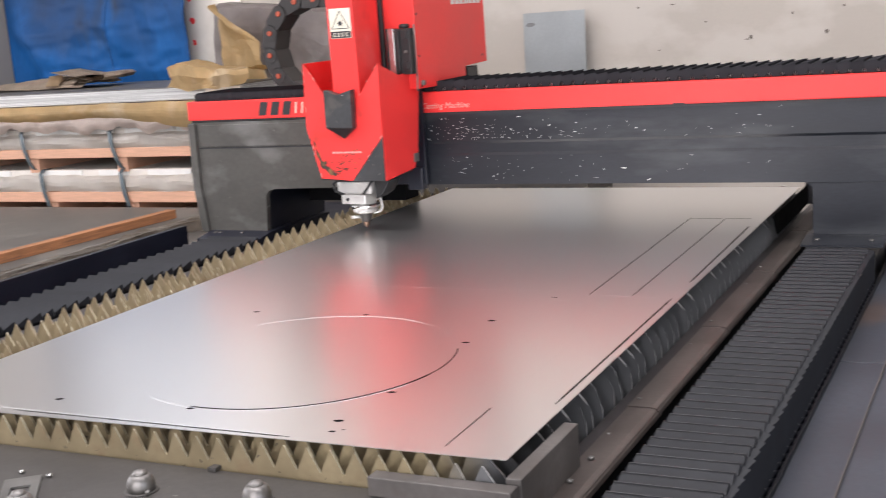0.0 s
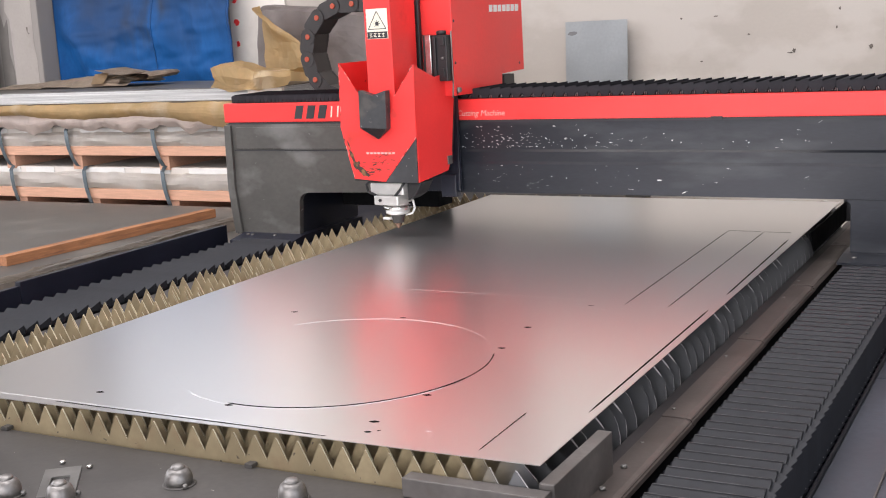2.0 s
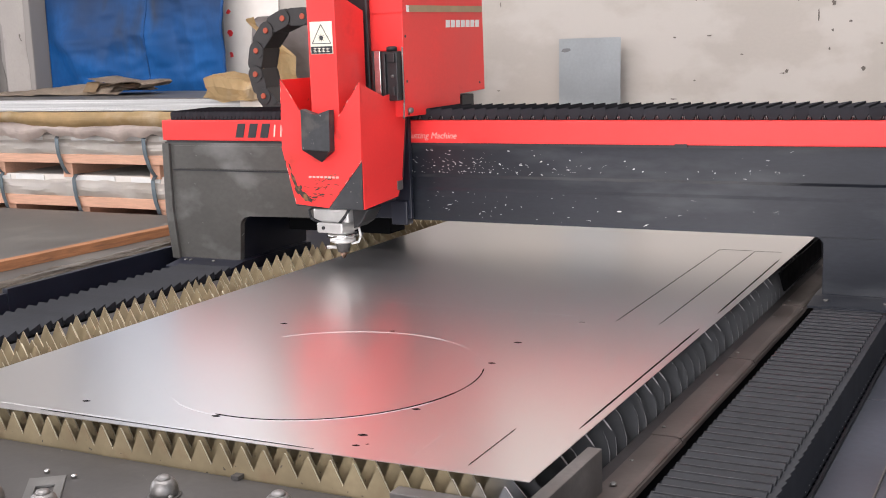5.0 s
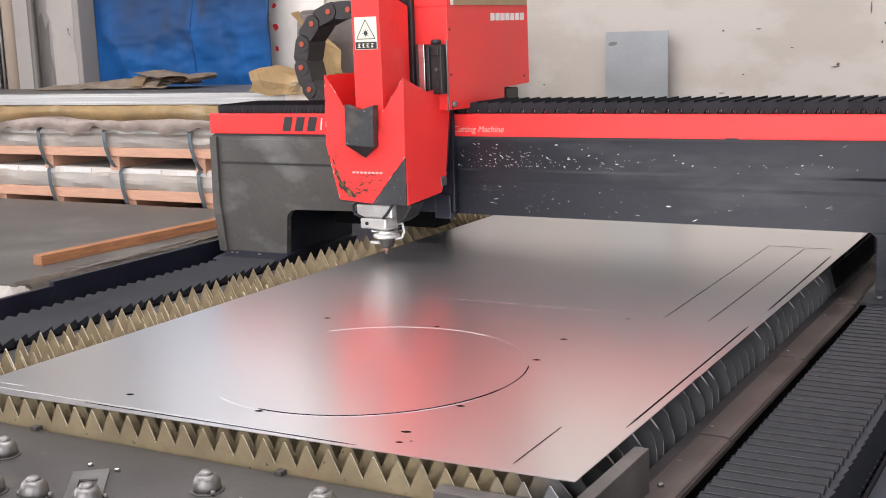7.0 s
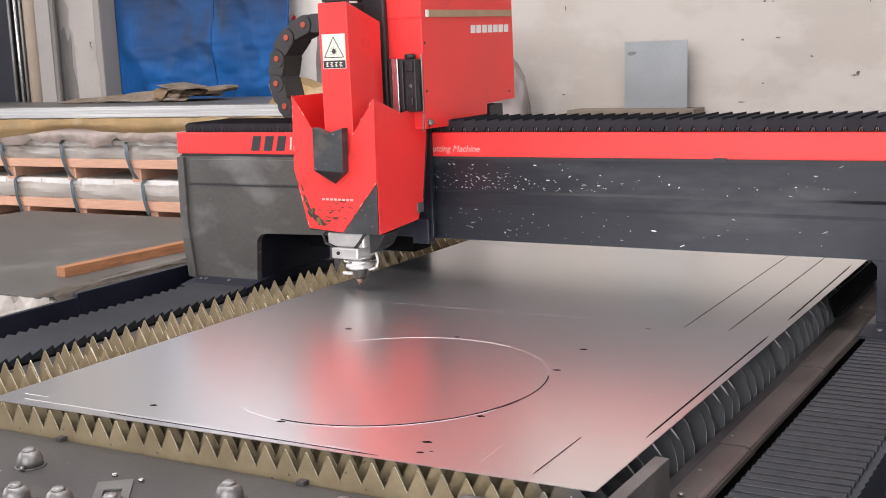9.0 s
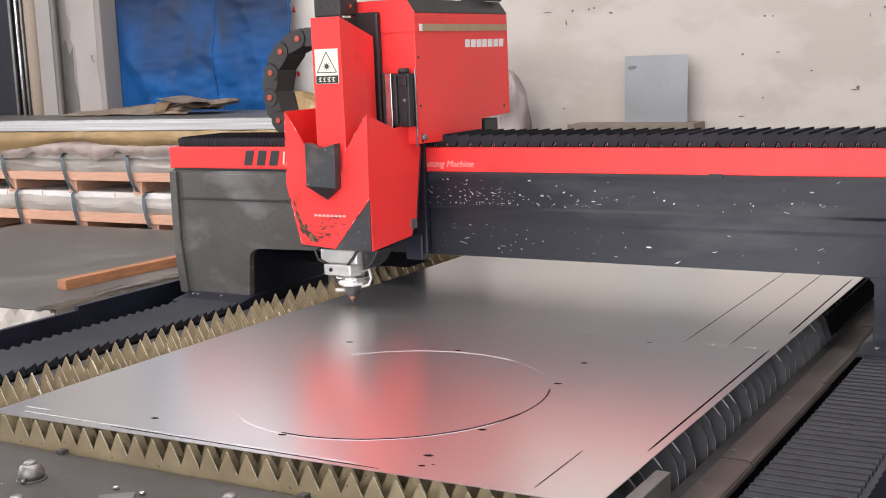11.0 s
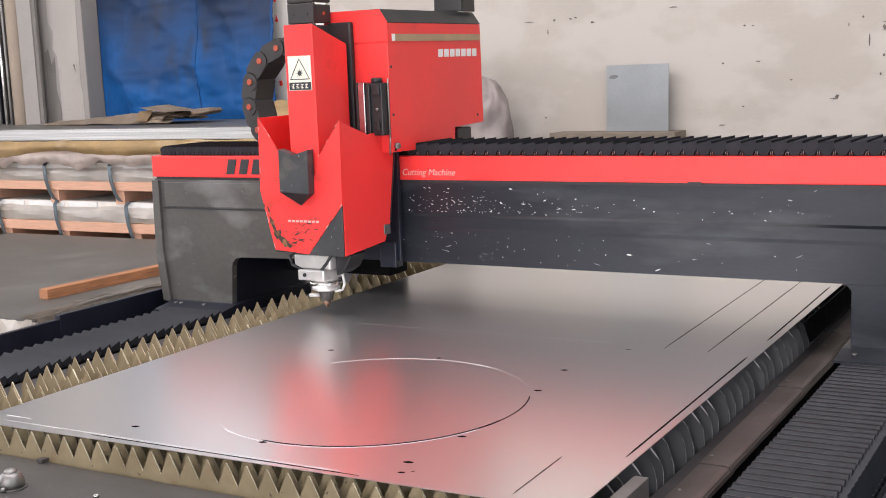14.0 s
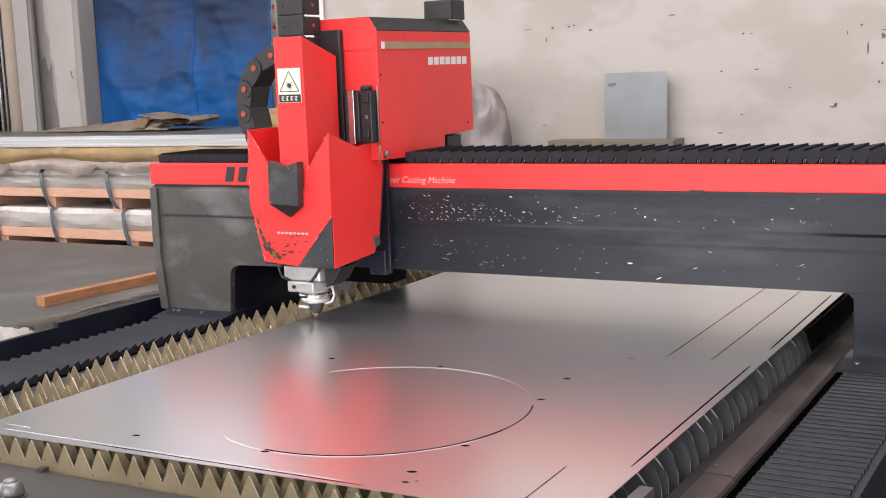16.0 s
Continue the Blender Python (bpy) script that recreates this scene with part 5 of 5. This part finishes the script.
kinds = [worn_slat(one) for _ in range(4)]
kinds_left = kinds[:]
y = SL_Y + 2 * SL_P
while y < 4.9:
    at, turn = (rnd.uniform(-0.0025, 0.0025), y, 0), (radians(rnd.uniform(-1.0, 1.0)), 0, radians(rnd.uniform(-0.15, 0.15)))
    if kinds_left:
        ob = kinds_left.pop()
        ob.location, ob.rotation_euler = at, turn
    else:
        share(rnd.choice(kinds), slats, at, turn)
    y += SL_P
for x in (-2.52, -1.82, -1.12):
    part("slat_holder", box(B(), x, x + 0.03, 1.80, 4.9, 0.64, 0.699), M["frame_"], slats)

# ---- what moves ----
GANTRY_Y = [(0, 4.10), (1.5, 4.10), (1.8, 4.075), (2.0, 4.055), (2.5, 4.035), (3.0, 4.05), (3.1, 4.03), (3.3, 3.91), (3.5, 3.765), (3.6, 3.735), (3.8, 3.725), (6.0, 3.71), (6.5, 3.72), (7.0, 3.73),
            (7.1, 3.72), (7.3, 3.61), (7.5, 3.507), (7.7, 3.45), (8.0, 3.425), (8.5, 3.435), (9.0, 3.42), (11.0, 3.372), (11.5, 3.362), (12.0, 3.361), (12.5, 3.360), (12.7, 3.345), (13.0, 3.325), (13.5, 3.317),
            (13.7, 3.33), (14.0, 3.375), (14.5, 3.370), (15.0, 3.372), (15.5, 3.366), (16.0, 3.370)]
HEAD_X = [(0, -0.018), (0.5, -0.019), (1.0, -0.026), (1.5, -0.025), (2.0, -0.019), (2.5, -0.011), (3.0, -0.012), (3.5, -0.005), (6.0, -0.010), (6.5, -0.016), (7.0, -0.019), (7.5, -0.010), (8.0, -0.003), (8.5, -0.004),
          (11.0, -0.003), (12.5, 0.0), (13.0, -0.005), (13.5, 0.001), (13.7, -0.01), (14.0, -0.035), (14.5, -0.033), (15.1, -0.032), (15.3, -0.06), (15.5, -0.074), (16.0, -0.074)]
HEAD_Z = [(0, -0.005), (0.5, -0.002), (1.0, 0.004), (1.5, -0.002), (1.8, 0.002), (2.0, 0.012), (2.2, 0.004), (2.5, -0.005), (3.0, 0.008), (3.5, 0.013), (6.0, 0.010), (6.5, -0.003), (7.0, 0.005), (7.5, 0.012), (8.0, -0.007), (8.5, -0.005),
          (11.0, -0.008), (11.5, -0.002), (12.0, -0.007), (12.5, 0.0), (13.0, -0.011), (13.5, -0.013), (14.0, 0.0), (14.5, -0.014), (15.0, -0.007), (15.5, -0.005), (16.0, -0.014)]


def at_time(rows, t):
    return float(np.interp(t, [r[0] for r in rows], [r[1] for r in rows]))


def motions():
    times = sorted({r[0] for rows in (GANTRY_Y, HEAD_X, HEAD_Z) for r in rows})
    walk(gantry, [(t, pose(0, y, 0)) for t, y in GANTRY_Y])
    walk(loop, [(t, pose(0.5 * at_time(HEAD_X, t), at_time(GANTRY_Y, t), 0)) for t in times])
    for t_ in (carriage, chain2):
        walk(t_, [(t, pose(at_time(HEAD_X, t), at_time(GANTRY_Y, t), 0)) for t in times])
    for t_ in (head, chain):
        walk(t_, [(t, pose(at_time(HEAD_X, t), at_time(GANTRY_Y, t), at_time(HEAD_Z, t))) for t in times])
    # the folds share out the way between the bed's end and the gantry's foot
    for folds, back in ((right_folds, 0.14), (left_folds, 0.12)):
        for k, f in enumerate(folds):
            walk(f, [(t, pose(0, FY0 + (y - back - FY0) * k / len(folds), 0)) for t, y in GANTRY_Y])


motions()
